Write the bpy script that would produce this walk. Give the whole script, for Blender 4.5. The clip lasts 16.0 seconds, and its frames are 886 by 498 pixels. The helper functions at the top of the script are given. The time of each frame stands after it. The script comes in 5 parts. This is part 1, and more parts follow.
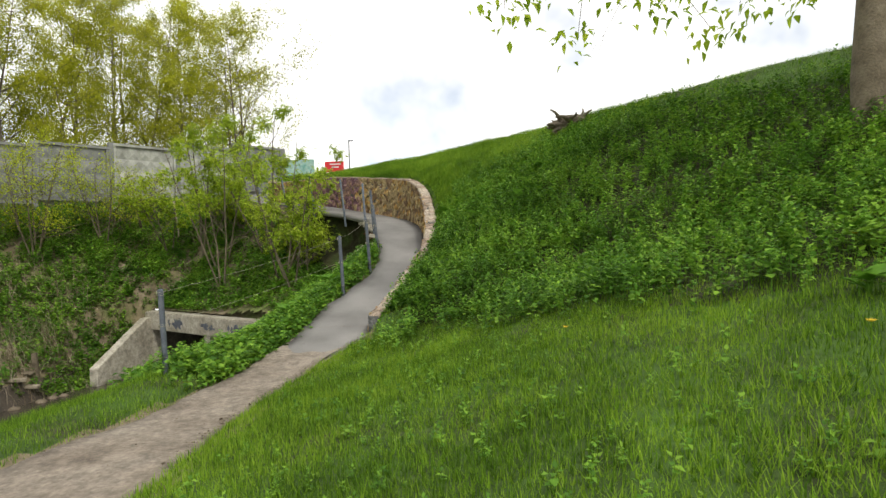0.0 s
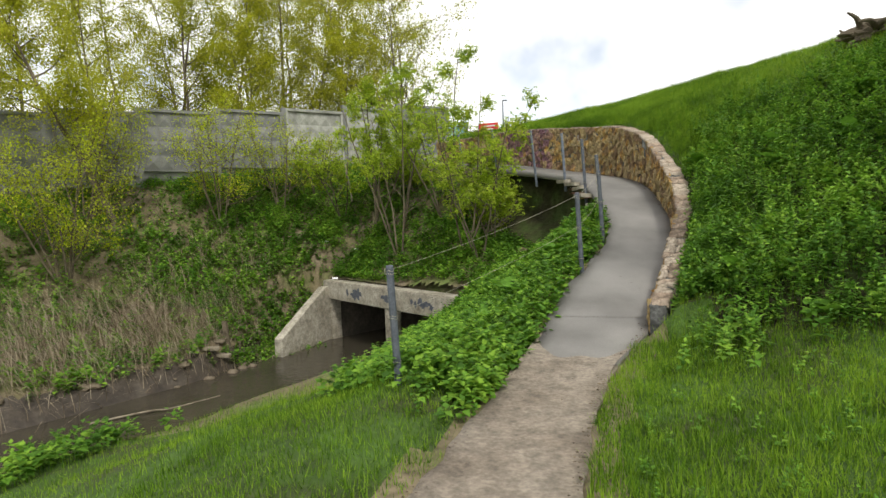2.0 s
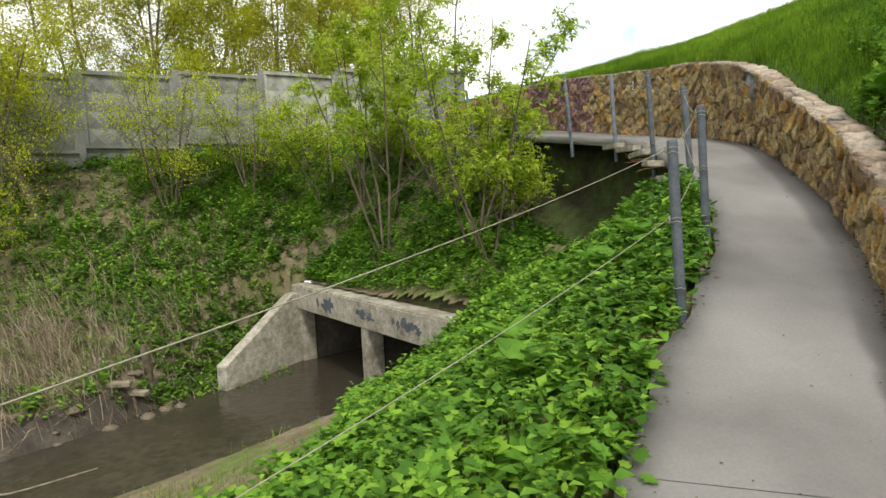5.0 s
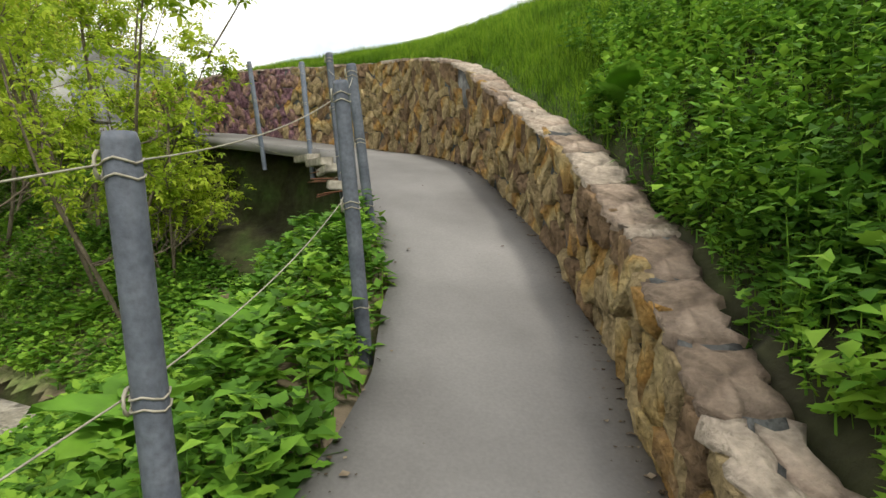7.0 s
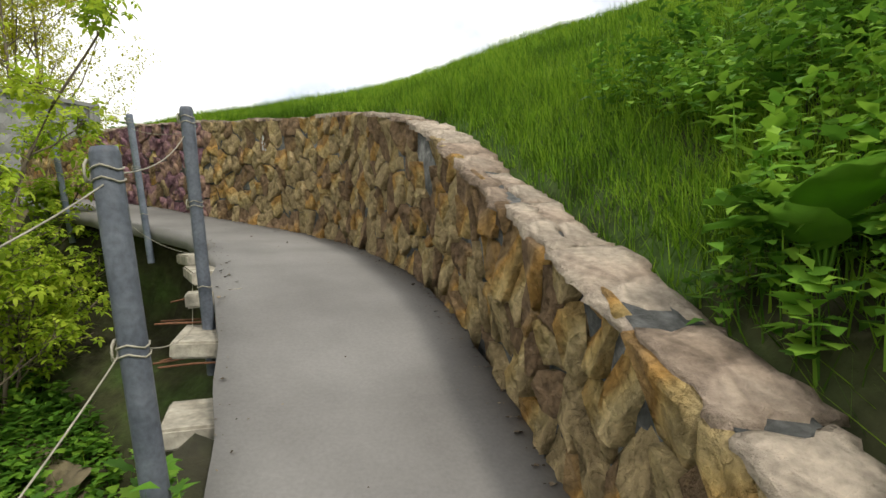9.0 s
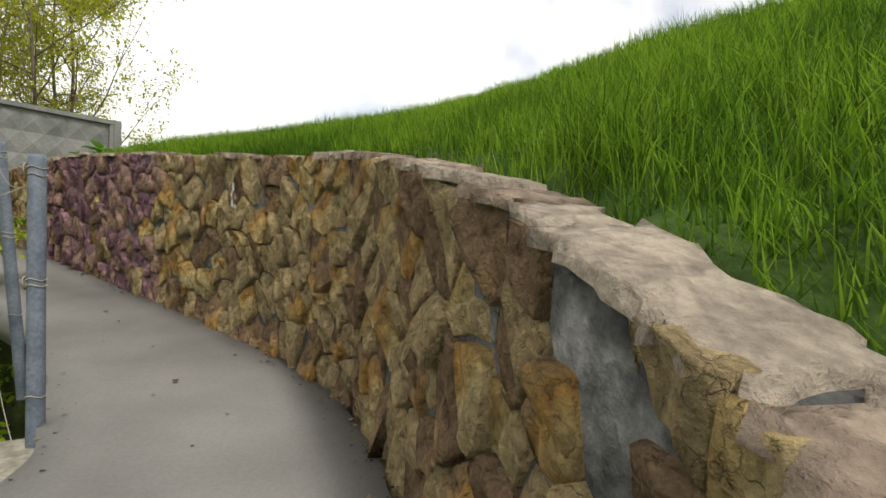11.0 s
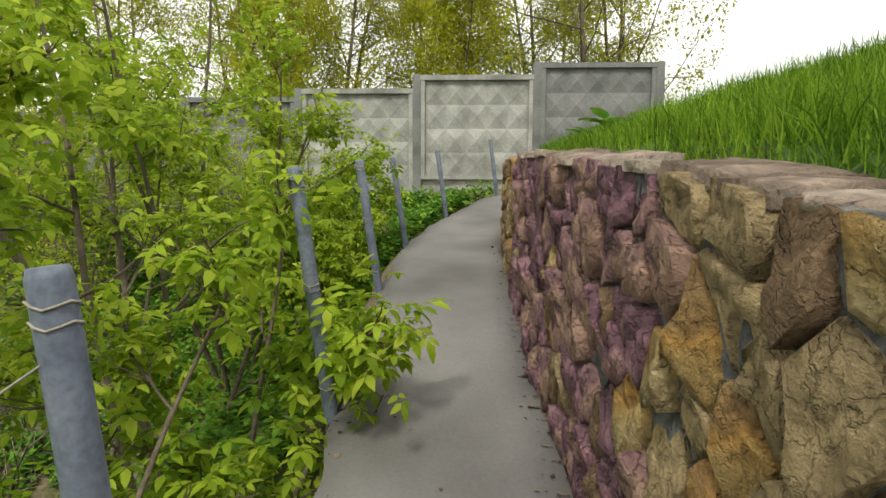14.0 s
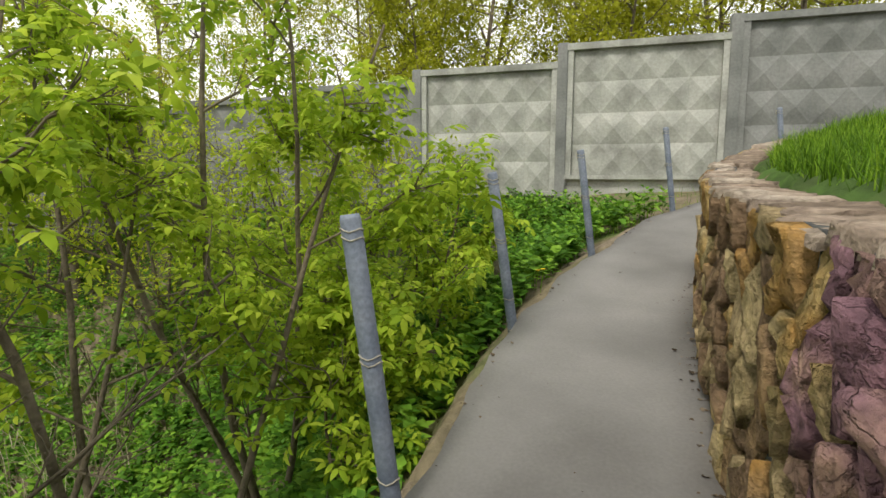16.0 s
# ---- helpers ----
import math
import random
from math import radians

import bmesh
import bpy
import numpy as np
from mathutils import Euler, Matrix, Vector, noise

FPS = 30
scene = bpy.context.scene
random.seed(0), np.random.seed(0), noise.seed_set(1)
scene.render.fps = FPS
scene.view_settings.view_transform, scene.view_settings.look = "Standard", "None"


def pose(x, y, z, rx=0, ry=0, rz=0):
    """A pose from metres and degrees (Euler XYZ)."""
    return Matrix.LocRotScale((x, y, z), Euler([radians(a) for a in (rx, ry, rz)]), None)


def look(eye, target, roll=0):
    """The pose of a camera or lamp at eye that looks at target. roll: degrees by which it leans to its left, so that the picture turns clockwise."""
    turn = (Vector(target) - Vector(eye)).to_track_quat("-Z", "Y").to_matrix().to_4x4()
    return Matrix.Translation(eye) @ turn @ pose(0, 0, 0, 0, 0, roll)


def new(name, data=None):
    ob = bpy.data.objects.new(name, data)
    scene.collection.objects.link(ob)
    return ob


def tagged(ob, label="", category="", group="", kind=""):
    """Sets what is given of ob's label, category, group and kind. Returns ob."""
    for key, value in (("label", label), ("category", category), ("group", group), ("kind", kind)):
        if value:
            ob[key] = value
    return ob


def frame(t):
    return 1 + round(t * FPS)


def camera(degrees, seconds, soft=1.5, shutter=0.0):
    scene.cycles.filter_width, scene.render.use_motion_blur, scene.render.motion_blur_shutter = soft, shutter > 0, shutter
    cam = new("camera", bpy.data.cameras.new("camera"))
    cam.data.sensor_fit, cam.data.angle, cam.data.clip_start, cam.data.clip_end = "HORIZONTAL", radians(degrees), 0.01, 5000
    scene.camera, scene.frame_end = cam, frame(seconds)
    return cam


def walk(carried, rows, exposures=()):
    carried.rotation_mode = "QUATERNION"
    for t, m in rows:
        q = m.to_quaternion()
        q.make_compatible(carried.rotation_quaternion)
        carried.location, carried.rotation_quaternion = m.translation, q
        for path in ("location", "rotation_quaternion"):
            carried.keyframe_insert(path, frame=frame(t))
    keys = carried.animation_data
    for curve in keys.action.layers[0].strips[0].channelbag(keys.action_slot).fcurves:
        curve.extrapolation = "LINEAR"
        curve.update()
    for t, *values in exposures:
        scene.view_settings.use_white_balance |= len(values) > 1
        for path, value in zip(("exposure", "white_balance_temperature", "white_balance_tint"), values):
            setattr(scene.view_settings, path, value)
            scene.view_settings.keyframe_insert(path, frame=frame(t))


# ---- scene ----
cam = camera(77.8, 16.0)
PATH = [
    (0, (0.028, -0.027, 1.574), (0.014, 1.972, 1.541), -1.6),
    (0.5, (-0.547, 0.665, 1.496), (-0.642, 2.662, 1.422), -1.7),
    (1, (-1.104, 1.279, 1.475), (-1.331, 3.264, 1.385), -1.8),
    (1.5, (-1.627, 1.845, 1.472), (-1.955, 3.815, 1.356), -1.8),
    (2, (-2.033, 2.489, 1.506), (-2.544, 4.418, 1.369), -2.2),
    (2.5, (-2.330, 3.160, 1.567), (-2.944, 5.056, 1.408), -2.4),
    (3, (-2.521, 3.883, 1.552), (-3.184, 5.762, 1.381), -2.6),
    (3.2, (-2.587, 4.152, 1.520), (-3.294, 6.014, 1.344), -2.8),
    (5.3, (-2.490, 7.663, 1.386), (-3.056, 9.572, 1.199), -2.5),
    (5.5, (-2.398, 7.978, 1.402), (-2.799, 9.929, 1.219), -2.3),
    (6, (-2.177, 8.771, 1.443), (-2.273, 10.760, 1.262), -2.0),
    (6.5, (-1.909, 9.452, 1.468), (-1.743, 11.437, 1.287), -1.9),
    (7, (-1.665, 10.123, 1.564), (-1.449, 12.104, 1.390), -1.6),
    (7.5, (-1.508, 10.721, 1.821), (-1.254, 12.699, 1.672), -2.1),
    (8, (-1.346, 11.345, 2.003), (-1.037, 13.319, 1.901), -1.9),
    (8.5, (-1.281, 11.933, 2.104), (-0.964, 13.908, 2.049), -1.9),
    (10.8, (-1.018, 15.035, 2.958), (-0.776, 17.019, 3.014), 0.5),
    (11, (-1.058, 15.349, 3.021), (-0.904, 17.342, 3.086), 0.8),
    (11.5, (-1.112, 15.899, 3.206), (-1.071, 17.897, 3.274), 0.9),
    (12, (-1.259, 16.589, 3.408), (-1.396, 18.583, 3.461), 0.6),
    (12.5, (-1.559, 17.170, 3.590), (-2.018, 19.116, 3.630), 1.0),
    (13, (-1.807, 17.761, 3.661), (-2.606, 19.594, 3.669), 0.7),
    (13.5, (-2.118, 18.343, 3.743), (-3.374, 19.897, 3.654), 0.4),
    (14, (-2.488, 18.899, 3.890), (-3.986, 20.209, 3.694), 0.2),
    (14.5, (-2.933, 19.428, 4.028), (-4.560, 20.571, 3.809), 0.3),
    (15, (-3.481, 19.878, 4.118), (-5.206, 20.861, 3.877), 0.2),
    (15.5, (-3.950, 20.343, 4.217), (-5.712, 21.254, 3.962), 0.2),
    (16, (-4.557, 20.855, 4.287), (-6.351, 21.702, 4.033), 0.1),
]
walk(cam, [(t, look(eye, target, roll)) for t, eye, target, roll in PATH],
     exposures=[(0, -0.1), (3.0, -0.08), (5.3, 0.12), (8.0, 0.08), (8.7, 0.02), (10.8, -0.15), (13.3, -0.18), (14.5, -0.02), (16, 0.02)])

# ---- world, sun ----
world = bpy.data.worlds.new("world")
scene.world = world
world.use_nodes = True
wn, wl = world.node_tree.nodes, world.node_tree.links
wn.clear()
SUN_ELEV, SUN_AZ = 52.0, 146.0     # azimuth in degrees from +y towards +x
sky = wn.new("ShaderNodeTexSky")
sky.sky_type = "NISHITA"
sky.sun_disc = False
sky.sun_elevation, sky.sun_rotation = radians(SUN_ELEV), radians(SUN_AZ)
sky_bg = wn.new("ShaderNodeBackground")
sky_bg.inputs["Strength"].default_value = 0.15
cloud_bg = wn.new("ShaderNodeBackground")
cloud_bg.inputs["Color"].default_value = (1.0, 0.99, 0.965, 1)
cloud_bg.inputs["Strength"].default_value = 1.45
coord = wn.new("ShaderNodeTexCoord")
cloud = wn.new("ShaderNodeTexNoise")
cloud.inputs["Scale"].default_value = 3.0
cloud.inputs["Detail"].default_value = 5.0
cloud_ramp = wn.new("ShaderNodeValToRGB")
cloud_ramp.color_ramp.elements[0].position, cloud_ramp.color_ramp.elements[0].color = 0.34, (0.3, 0.3, 0.3, 1)
cloud_ramp.color_ramp.elements[1].position = 0.47
wmix = wn.new("ShaderNodeMixShader")
wout = wn.new("ShaderNodeOutputWorld")
wl.new(sky.outputs[0], sky_bg.inputs[0])
wl.new(coord.outputs["Generated"], cloud.inputs["Vector"])
wl.new(cloud.outputs[0], cloud_ramp.inputs[0])
wl.new(cloud_ramp.outputs[0], wmix.inputs[0])
wl.new(sky_bg.outputs[0], wmix.inputs[1])
wl.new(cloud_bg.outputs[0], wmix.inputs[2])
wl.new(wmix.outputs[0], wout.inputs[0])

sun_data = bpy.data.lights.new("sun", "SUN")
sun_data.energy, sun_data.angle, sun_data.color = 2.2, radians(8.0), (1.0, 0.95, 0.86)
sun = new("sun", sun_data)
a, e = radians(SUN_AZ), radians(SUN_ELEV)
sun.matrix_world = look(Vector((math.sin(a) * math.cos(e), math.cos(a) * math.cos(e), math.sin(e))) * 60, (0, 0, 0))
scene.view_settings.exposure = 0.0


# ---- materials ----
def material(name, colours, scale=4.0, fine=40.0, rough=0.8, bump=0.3, metal=0.0, translucent=0.0, per="", spread=0.0, gloss=0.3, relief=0.0, flaky=0.0, grainy=1.0):
    """Noise between the colours at a large scale, darkened and lit a little by a fine grain. per: 'object' or 'island' adds variation piece by piece."""
    m = bpy.data.materials.new(name)
    m.use_nodes = True
    n, l = m.node_tree.nodes, m.node_tree.links
    b = n["Principled BSDF"]
    tc = n.new("ShaderNodeTexCoord")
    big = n.new("ShaderNodeTexNoise")
    big.inputs["Scale"].default_value, big.inputs["Detail"].default_value = scale, 6.0
    l.new(tc.outputs["Object"], big.inputs["Vector"])
    ramp = n.new("ShaderNodeValToRGB")
    els = ramp.color_ramp.elements
    for k, c in enumerate(colours):
        p = 0.3 + 0.4 * k / max(1, len(colours) - 1)
        el = els[k] if k < 2 else els.new(p)
        el.position, el.color = p, (*c, 1)
    fac = big.outputs[0]
    if per:
        info = n.new("ShaderNodeObjectInfo") if per == "object" else n.new("ShaderNodeNewGeometry")
        rnd = info.outputs["Random"] if per == "object" else info.outputs["Random Per Island"]
        mr = n.new("ShaderNodeMath")
        mr.operation = "MULTIPLY_ADD"
        l.new(rnd, mr.inputs[0])
        mr.inputs[1].default_value = spread
        mr.inputs[2].default_value = -spread / 2
        ad = n.new("ShaderNodeMath")
        ad.operation = "ADD"
        l.new(mr.outputs[0], ad.inputs[0])
        l.new(fac, ad.inputs[1])
        fac = ad.outputs[0]
    l.new(fac, ramp.inputs[0])
    grain = n.new("ShaderNodeTexNoise")
    grain.inputs["Scale"].default_value, grain.inputs["Detail"].default_value = fine, 4.0
    l.new(tc.outputs["Object"], grain.inputs["Vector"])
    gm = n.new("ShaderNodeMapRange")
    gm.inputs["From Min"].default_value, gm.inputs["From Max"].default_value = 0.3, 0.7
    gm.inputs["To Min"].default_value, gm.inputs["To Max"].default_value = 1 - 0.22 * grainy, 1 + 0.18 * grainy
    l.new(grain.outputs[0], gm.inputs[0])
    mul = n.new("ShaderNodeMixRGB")
    mul.blend_type = "MULTIPLY"
    mul.inputs[0].default_value = 1.0
    l.new(ramp.outputs[0], mul.inputs[1])
    l.new(gm.outputs[0], mul.inputs[2])
    l.new(mul.outputs[0], b.inputs["Base Color"])
    b.inputs["Roughness"].default_value, b.inputs["Metallic"].default_value = rough, metal
    b.inputs["Specular IOR Level"].default_value = gloss
    if bump:
        bp = n.new("ShaderNodeBump")
        bp.inputs["Strength"].default_value, bp.inputs["Distance"].default_value = bump, 0.024 if flaky else 0.02
        if relief:
            mid = n.new("ShaderNodeTexNoise")
            mid.inputs["Scale"].default_value, mid.inputs["Detail"].default_value = fine * 0.3, 8.0
            mid.inputs["Roughness"].default_value = 0.65
            l.new(tc.outputs["Object"], mid.inputs["Vector"])
            hs = n.new("ShaderNodeMath")
            hs.operation = "MULTIPLY_ADD"
            l.new(mid.outputs[0], hs.inputs[0])
            hs.inputs[1].default_value = relief
            l.new(grain.outputs[0], hs.inputs[2])
            l.new(hs.outputs[0], bp.inputs["Height"])
            dk = n.new("ShaderNodeMapRange")
            dk.inputs["From Min"].default_value, dk.inputs["From Max"].default_value = 0.35, 0.62
            dk.inputs["To Min"].default_value, dk.inputs["To Max"].default_value = 0.55, 1.15
            l.new(mid.outputs[0], dk.inputs[0])
            dm = n.new("ShaderNodeMixRGB")
            dm.blend_type = "MULTIPLY"
            dm.inputs[0].default_value = 0.8
            l.new(mul.outputs[0], dm.inputs[1])
            l.new(dk.outputs[0], dm.inputs[2])
            l.new(dm.outputs[0], b.inputs["Base Color"])
        else:
            l.new(grain.outputs[0], bp.inputs["Height"])
        l.new(bp.outputs[0], b.inputs["Normal"])
    if flaky:
        # split faces and thin dark cracks of broken sandstone
        wob = n.new("ShaderNodeMixRGB")
        wob.blend_type = "ADD"
        wob.inputs[0].default_value = 0.06
        l.new(tc.outputs["Object"], wob.inputs[1])
        l.new(grain.outputs[1], wob.inputs[2])
        vo = n.new("ShaderNodeTexVoronoi")
        vo.feature = "DISTANCE_TO_EDGE"
        vo.inputs["Scale"].default_value = flaky
        l.new(wob.outputs[0], vo.inputs["Vector"])
        ck = n.new("ShaderNodeMapRange")
        ck.inputs["From Max"].default_value = 0.035
        l.new(vo.outputs["Distance"], ck.inputs[0])
        cell = n.new("ShaderNodeTexVoronoi")
        cell.inputs["Scale"].default_value = flaky
        l.new(wob.outputs[0], cell.inputs["Vector"])
        sp = n.new("ShaderNodeSeparateColor")
        l.new(cell.outputs["Color"], sp.inputs[0])
        h1 = n.new("ShaderNodeMath")
        h1.operation = "MULTIPLY_ADD"
        l.new(sp.outputs[0], h1.inputs[0])
        h1.inputs[1].default_value = 0.55
        l.new(hs.outputs[0], h1.inputs[2])
        h2 = n.new("ShaderNodeMath")
        h2.operation = "MULTIPLY_ADD"
        l.new(ck.outputs[0], h2.inputs[0])
        h2.inputs[1].default_value = 0.5
        l.new(h1.outputs[0], h2.inputs[2])
        l.new(h2.outputs[0], bp.inputs["Height"])
        cm = n.new("ShaderNodeMapRange")
        cm.inputs["To Min"].default_value = 0.95
        l.new(ck.outputs[0], cm.inputs[0])
        tone = n.new("ShaderNodeMapRange")
        tone.inputs["To Min"].default_value, tone.inputs["To Max"].default_value = 0.9, 1.12
        l.new(sp.outputs[1], tone.inputs[0])
        pr = n.new("ShaderNodeMath")
        pr.operation = "MULTIPLY"
        l.new(cm.outputs[0], pr.inputs[0])
        l.new(tone.outputs[0], pr.inputs[1])
        fm = n.new("ShaderNodeMixRGB")
        fm.blend_type = "MULTIPLY"
        fm.inputs[0].default_value = 1.0
        l.new(dm.outputs[0], fm.inputs[1])
        l.new(pr.outputs[0], fm.inputs[2])
        l.new(fm.outputs[0], b.inputs["Base Color"])
    if translucent:
        tr = n.new("ShaderNodeBsdfTranslucent")
        l.new(mul.outputs[0], tr.inputs["Color"])
        mx = n.new("ShaderNodeMixShader")
        mx.inputs[0].default_value = translucent
        l.new(b.outputs[0], mx.inputs[1])
        l.new(tr.outputs[0], mx.inputs[2])
        l.new(mx.outputs[0], n["Material Output"].inputs[0])
    return m


M_GROUND = material("soil_and_turf", [(0.24, 0.19, 0.135), (0.18, 0.15, 0.085), (0.13, 0.18, 0.045)], 0.9, 14, 0.95, 0.8, relief=2.0)
M_TURF = material("mossy_turf", [(0.055, 0.055, 0.025), (0.055, 0.10, 0.018), (0.075, 0.145, 0.024)], 1.1, 14, 0.95, 0.8, relief=2.0)
# soil darkened to carry the shade between weeds and below the slab's edge
M_SHADED_SOIL = material("shaded_soil", [(0.035, 0.03, 0.018), (0.05, 0.055, 0.02), (0.05, 0.085, 0.018)], 1.6, 14, 0.95, 0.8, relief=2.0)
M_MUD = material("wet_mud", [(0.05, 0.04, 0.03), (0.075, 0.06, 0.045), (0.10, 0.085, 0.065)], 2.5, 18, 0.6, 0.8, relief=2.0)
M_DIRT = material("trodden_dirt", [(0.19, 0.155, 0.12), (0.255, 0.215, 0.17), (0.30, 0.26, 0.21)], 1.3, 30, 0.95, 0.6, relief=1.5)
M_PATH = material("worn_concrete_path", [(0.135, 0.129, 0.12), (0.195, 0.188, 0.176), (0.245, 0.235, 0.22)], 0.9, 60, 0.85, 0.08, grainy=0.35)
M_CONCRETE = material("weathered_concrete", [(0.22, 0.195, 0.145), (0.38, 0.35, 0.28), (0.50, 0.465, 0.385)], 1.5, 25, 0.9, 0.35, relief=1.5)
# stain and moss, plus the culvert's inner shade put into the colour
M_MOSS_SHADE = material("mossy_shaded_concrete", [(0.035, 0.03, 0.02), (0.075, 0.065, 0.05), (0.12, 0.105, 0.08)], 1.5, 25, 0.7, 0.35, relief=1.5)
M_FENCE = material("grey_fence_concrete", [(0.13, 0.135, 0.125), (0.20, 0.205, 0.19), (0.25, 0.25, 0.235)], 1.3, 22, 0.9, 0.25, grainy=0.6)
M_FENCE_LIGHT = material("limewashed_fence_concrete", [(0.20, 0.20, 0.175), (0.33, 0.335, 0.295), (0.45, 0.445, 0.40)], 1.6, 22, 0.9, 0.25, grainy=0.6)
M_STONE = material("ochre_sandstone", [(0.29, 0.195, 0.115), (0.42, 0.28, 0.14), (0.54, 0.305, 0.09), (0.56, 0.40, 0.165), (0.58, 0.455, 0.235), (0.48, 0.365, 0.195)], 1.6, 34, 0.92, 1.0, per="object", spread=0.8, gloss=0.15, relief=4.5, flaky=13.0)
M_PURPLE = material("purple_painted_stone", [(0.21, 0.115, 0.14), (0.32, 0.175, 0.205), (0.42, 0.27, 0.20)], 5.0, 34, 0.85, 1.0, per="object", spread=0.4, gloss=0.2, relief=3.0, flaky=10.0)
M_MORTAR = material("grey_mortar", [(0.06, 0.062, 0.057), (0.13, 0.132, 0.125), (0.22, 0.222, 0.21)], 6.0, 40, 0.95, 0.9, relief=2.0)
M_CAP = material("pinkish_cap_stone", [(0.27, 0.205, 0.15), (0.43, 0.335, 0.255), (0.50, 0.42, 0.33)], 3.0, 34, 0.92, 1.0, per="object", spread=0.6, gloss=0.15, relief=4.0)
M_PIPE = material("grey_painted_pipe", [(0.055, 0.063, 0.08), (0.095, 0.108, 0.13), (0.14, 0.155, 0.18)], 6.0, 60, 0.5, 0.15)
M_STEEL = material("pale_blue_grey_pipe", [(0.09, 0.11, 0.145), (0.145, 0.17, 0.21), (0.20, 0.225, 0.265)], 6.0, 60, 0.5, 0.15)
M_WIRE = material("pale_wire", [(0.28, 0.26, 0.20), (0.38, 0.355, 0.28)], 20, 60, 0.6, 0.0)
M_RUST = material("rusty_steel", [(0.10, 0.045, 0.02), (0.18, 0.08, 0.04)], 15, 60, 0.8, 0.3)
M_BARK = material("grey_brown_bark", [(0.09, 0.075, 0.05), (0.16, 0.13, 0.09), (0.21, 0.175, 0.125)], 4, 30, 0.95, 0.8)
M_DRY = material("dry_stalks", [(0.22, 0.17, 0.11), (0.34, 0.28, 0.19), (0.42, 0.36, 0.26)], 3, 30, 0.9, 0.0, per="island", spread=0.5)
M_GRASS = material("spring_grass", [(0.06, 0.13, 0.010), (0.15, 0.29, 0.018), (0.28, 0.43, 0.035)], 0.7, 8, 0.6, 0.0, translucent=0.45, per="island", spread=0.5, gloss=0.15)
M_WEED = material("weed_leaf", [(0.065, 0.16, 0.018), (0.135, 0.295, 0.03), (0.25, 0.43, 0.045)], 0.9, 8, 0.6, 0.0, translucent=0.35, per="island", spread=0.5, gloss=0.15)
M_LEAF = material("young_tree_leaf", [(0.30, 0.33, 0.02), (0.44, 0.47, 0.03), (0.56, 0.57, 0.06)], 0.6, 8, 0.6, 0.0, translucent=0.5, per="island", spread=0.4, gloss=0.15)
M_WILLOW = material("willow_leaf", [(0.30, 0.37, 0.018), (0.44, 0.52, 0.026), (0.58, 0.64, 0.05)], 0.6, 8, 0.6, 0.0, translucent=0.55, per="island", spread=0.4, gloss=0.15)
M_SAPLING = material("maple_sapling_leaf", [(0.20, 0.31, 0.020), (0.34, 0.47, 0.030), (0.50, 0.60, 0.06)], 0.8, 8, 0.6, 0.0, translucent=0.5, per="island", spread=0.5, gloss=0.15)
M_WATER = material("murky_water", [(0.04, 0.035, 0.025), (0.065, 0.056, 0.04)], 0.8, 6.0, 0.10, 0.7)
M_WHITE = material("white_paint", [(0.65, 0.66, 0.66), (0.75, 0.75, 0.74)], 5, 30, 0.7, 0.1)
M_LIME = material("greyish_lime_paint", [(0.25, 0.25, 0.24), (0.5, 0.5, 0.48), (0.62, 0.62, 0.6)], 25, 60, 0.85, 0.3)
M_RED = material("red_panel", [(0.55, 0.03, 0.04), (0.65, 0.04, 0.05)], 3, 30, 0.5, 0.0)
M_SLATE = material("slate_blue_paint", [(0.07, 0.08, 0.10), (0.13, 0.14, 0.16)], 8, 30, 0.8, 0.1)
M_TEAL = material("green_printed_hoarding", [(0.10, 0.25, 0.16), (0.35, 0.50, 0.45), (0.08, 0.30, 0.25)], 1.2, 9, 0.6, 0.0)
M_LITTER = material("leaf_litter", [(0.05, 0.035, 0.02), (0.11, 0.08, 0.05), (0.2, 0.16, 0.11)], 9, 30, 0.95, 0.0, per="island", spread=0.8)
M_WOOD = material("grey_driftwood", [(0.16, 0.13, 0.09), (0.27, 0.23, 0.17), (0.34, 0.30, 0.23)], 6, 40, 0.9, 0.4)
M_YELLOW = material("yellow_petal", [(0.75, 0.5, 0.02), (0.8, 0.6, 0.03)], 9, 30, 0.6, 0.0)


# ---- mesh helpers ----
def mesh_from(name, verts, faces, mats, smooth=False):
    """One mesh from arrays: faces is an (n, k) array or a list of arrays with different k."""
    me = bpy.data.meshes.new(name)
    groups = faces if isinstance(faces, list) else [faces]
    groups = [np.asarray(g, dtype=np.int32) for g in groups if len(g)]
    me.vertices.add(len(verts))
    me.vertices.foreach_set("co", np.asarray(verts, dtype=np.float32).ravel())
    loops = np.concatenate([g.ravel() for g in groups])
    totals = np.concatenate([np.full(len(g), g.shape[1], dtype=np.int32) for g in groups])
    me.loops.add(len(loops))
    me.loops.foreach_set("vertex_index", loops)
    me.polygons.add(len(totals))
    me.polygons.foreach_set("loop_start", np.concatenate([[0], np.cumsum(totals)[:-1]]).astype(np.int32))
    if smooth:
        me.polygons.foreach_set("use_smooth", np.ones(len(totals), dtype=bool))
    for mt in mats if isinstance(mats, (list, tuple)) else [mats]:
        me.materials.append(mt)
    me.update()
    me.validate()
    return me


def part_np(name, verts, faces, mat, parent=None, label="", smooth=False):
    ob = new(name, mesh_from(name, verts, faces, mat, smooth))
    if parent:
        ob.parent = parent
    return tagged(ob, label)


def part(name, bm, mat, parent=None, label="", smooth=False):
    me = bpy.data.meshes.new(name)
    bm.to_mesh(me)
    bm.free()
    me.materials.append(mat)
    if smooth:
        for p in me.polygons:
            p.use_smooth = True
    ob = new(name, me)
    if parent:
        ob.parent = parent
    return tagged(ob, label)


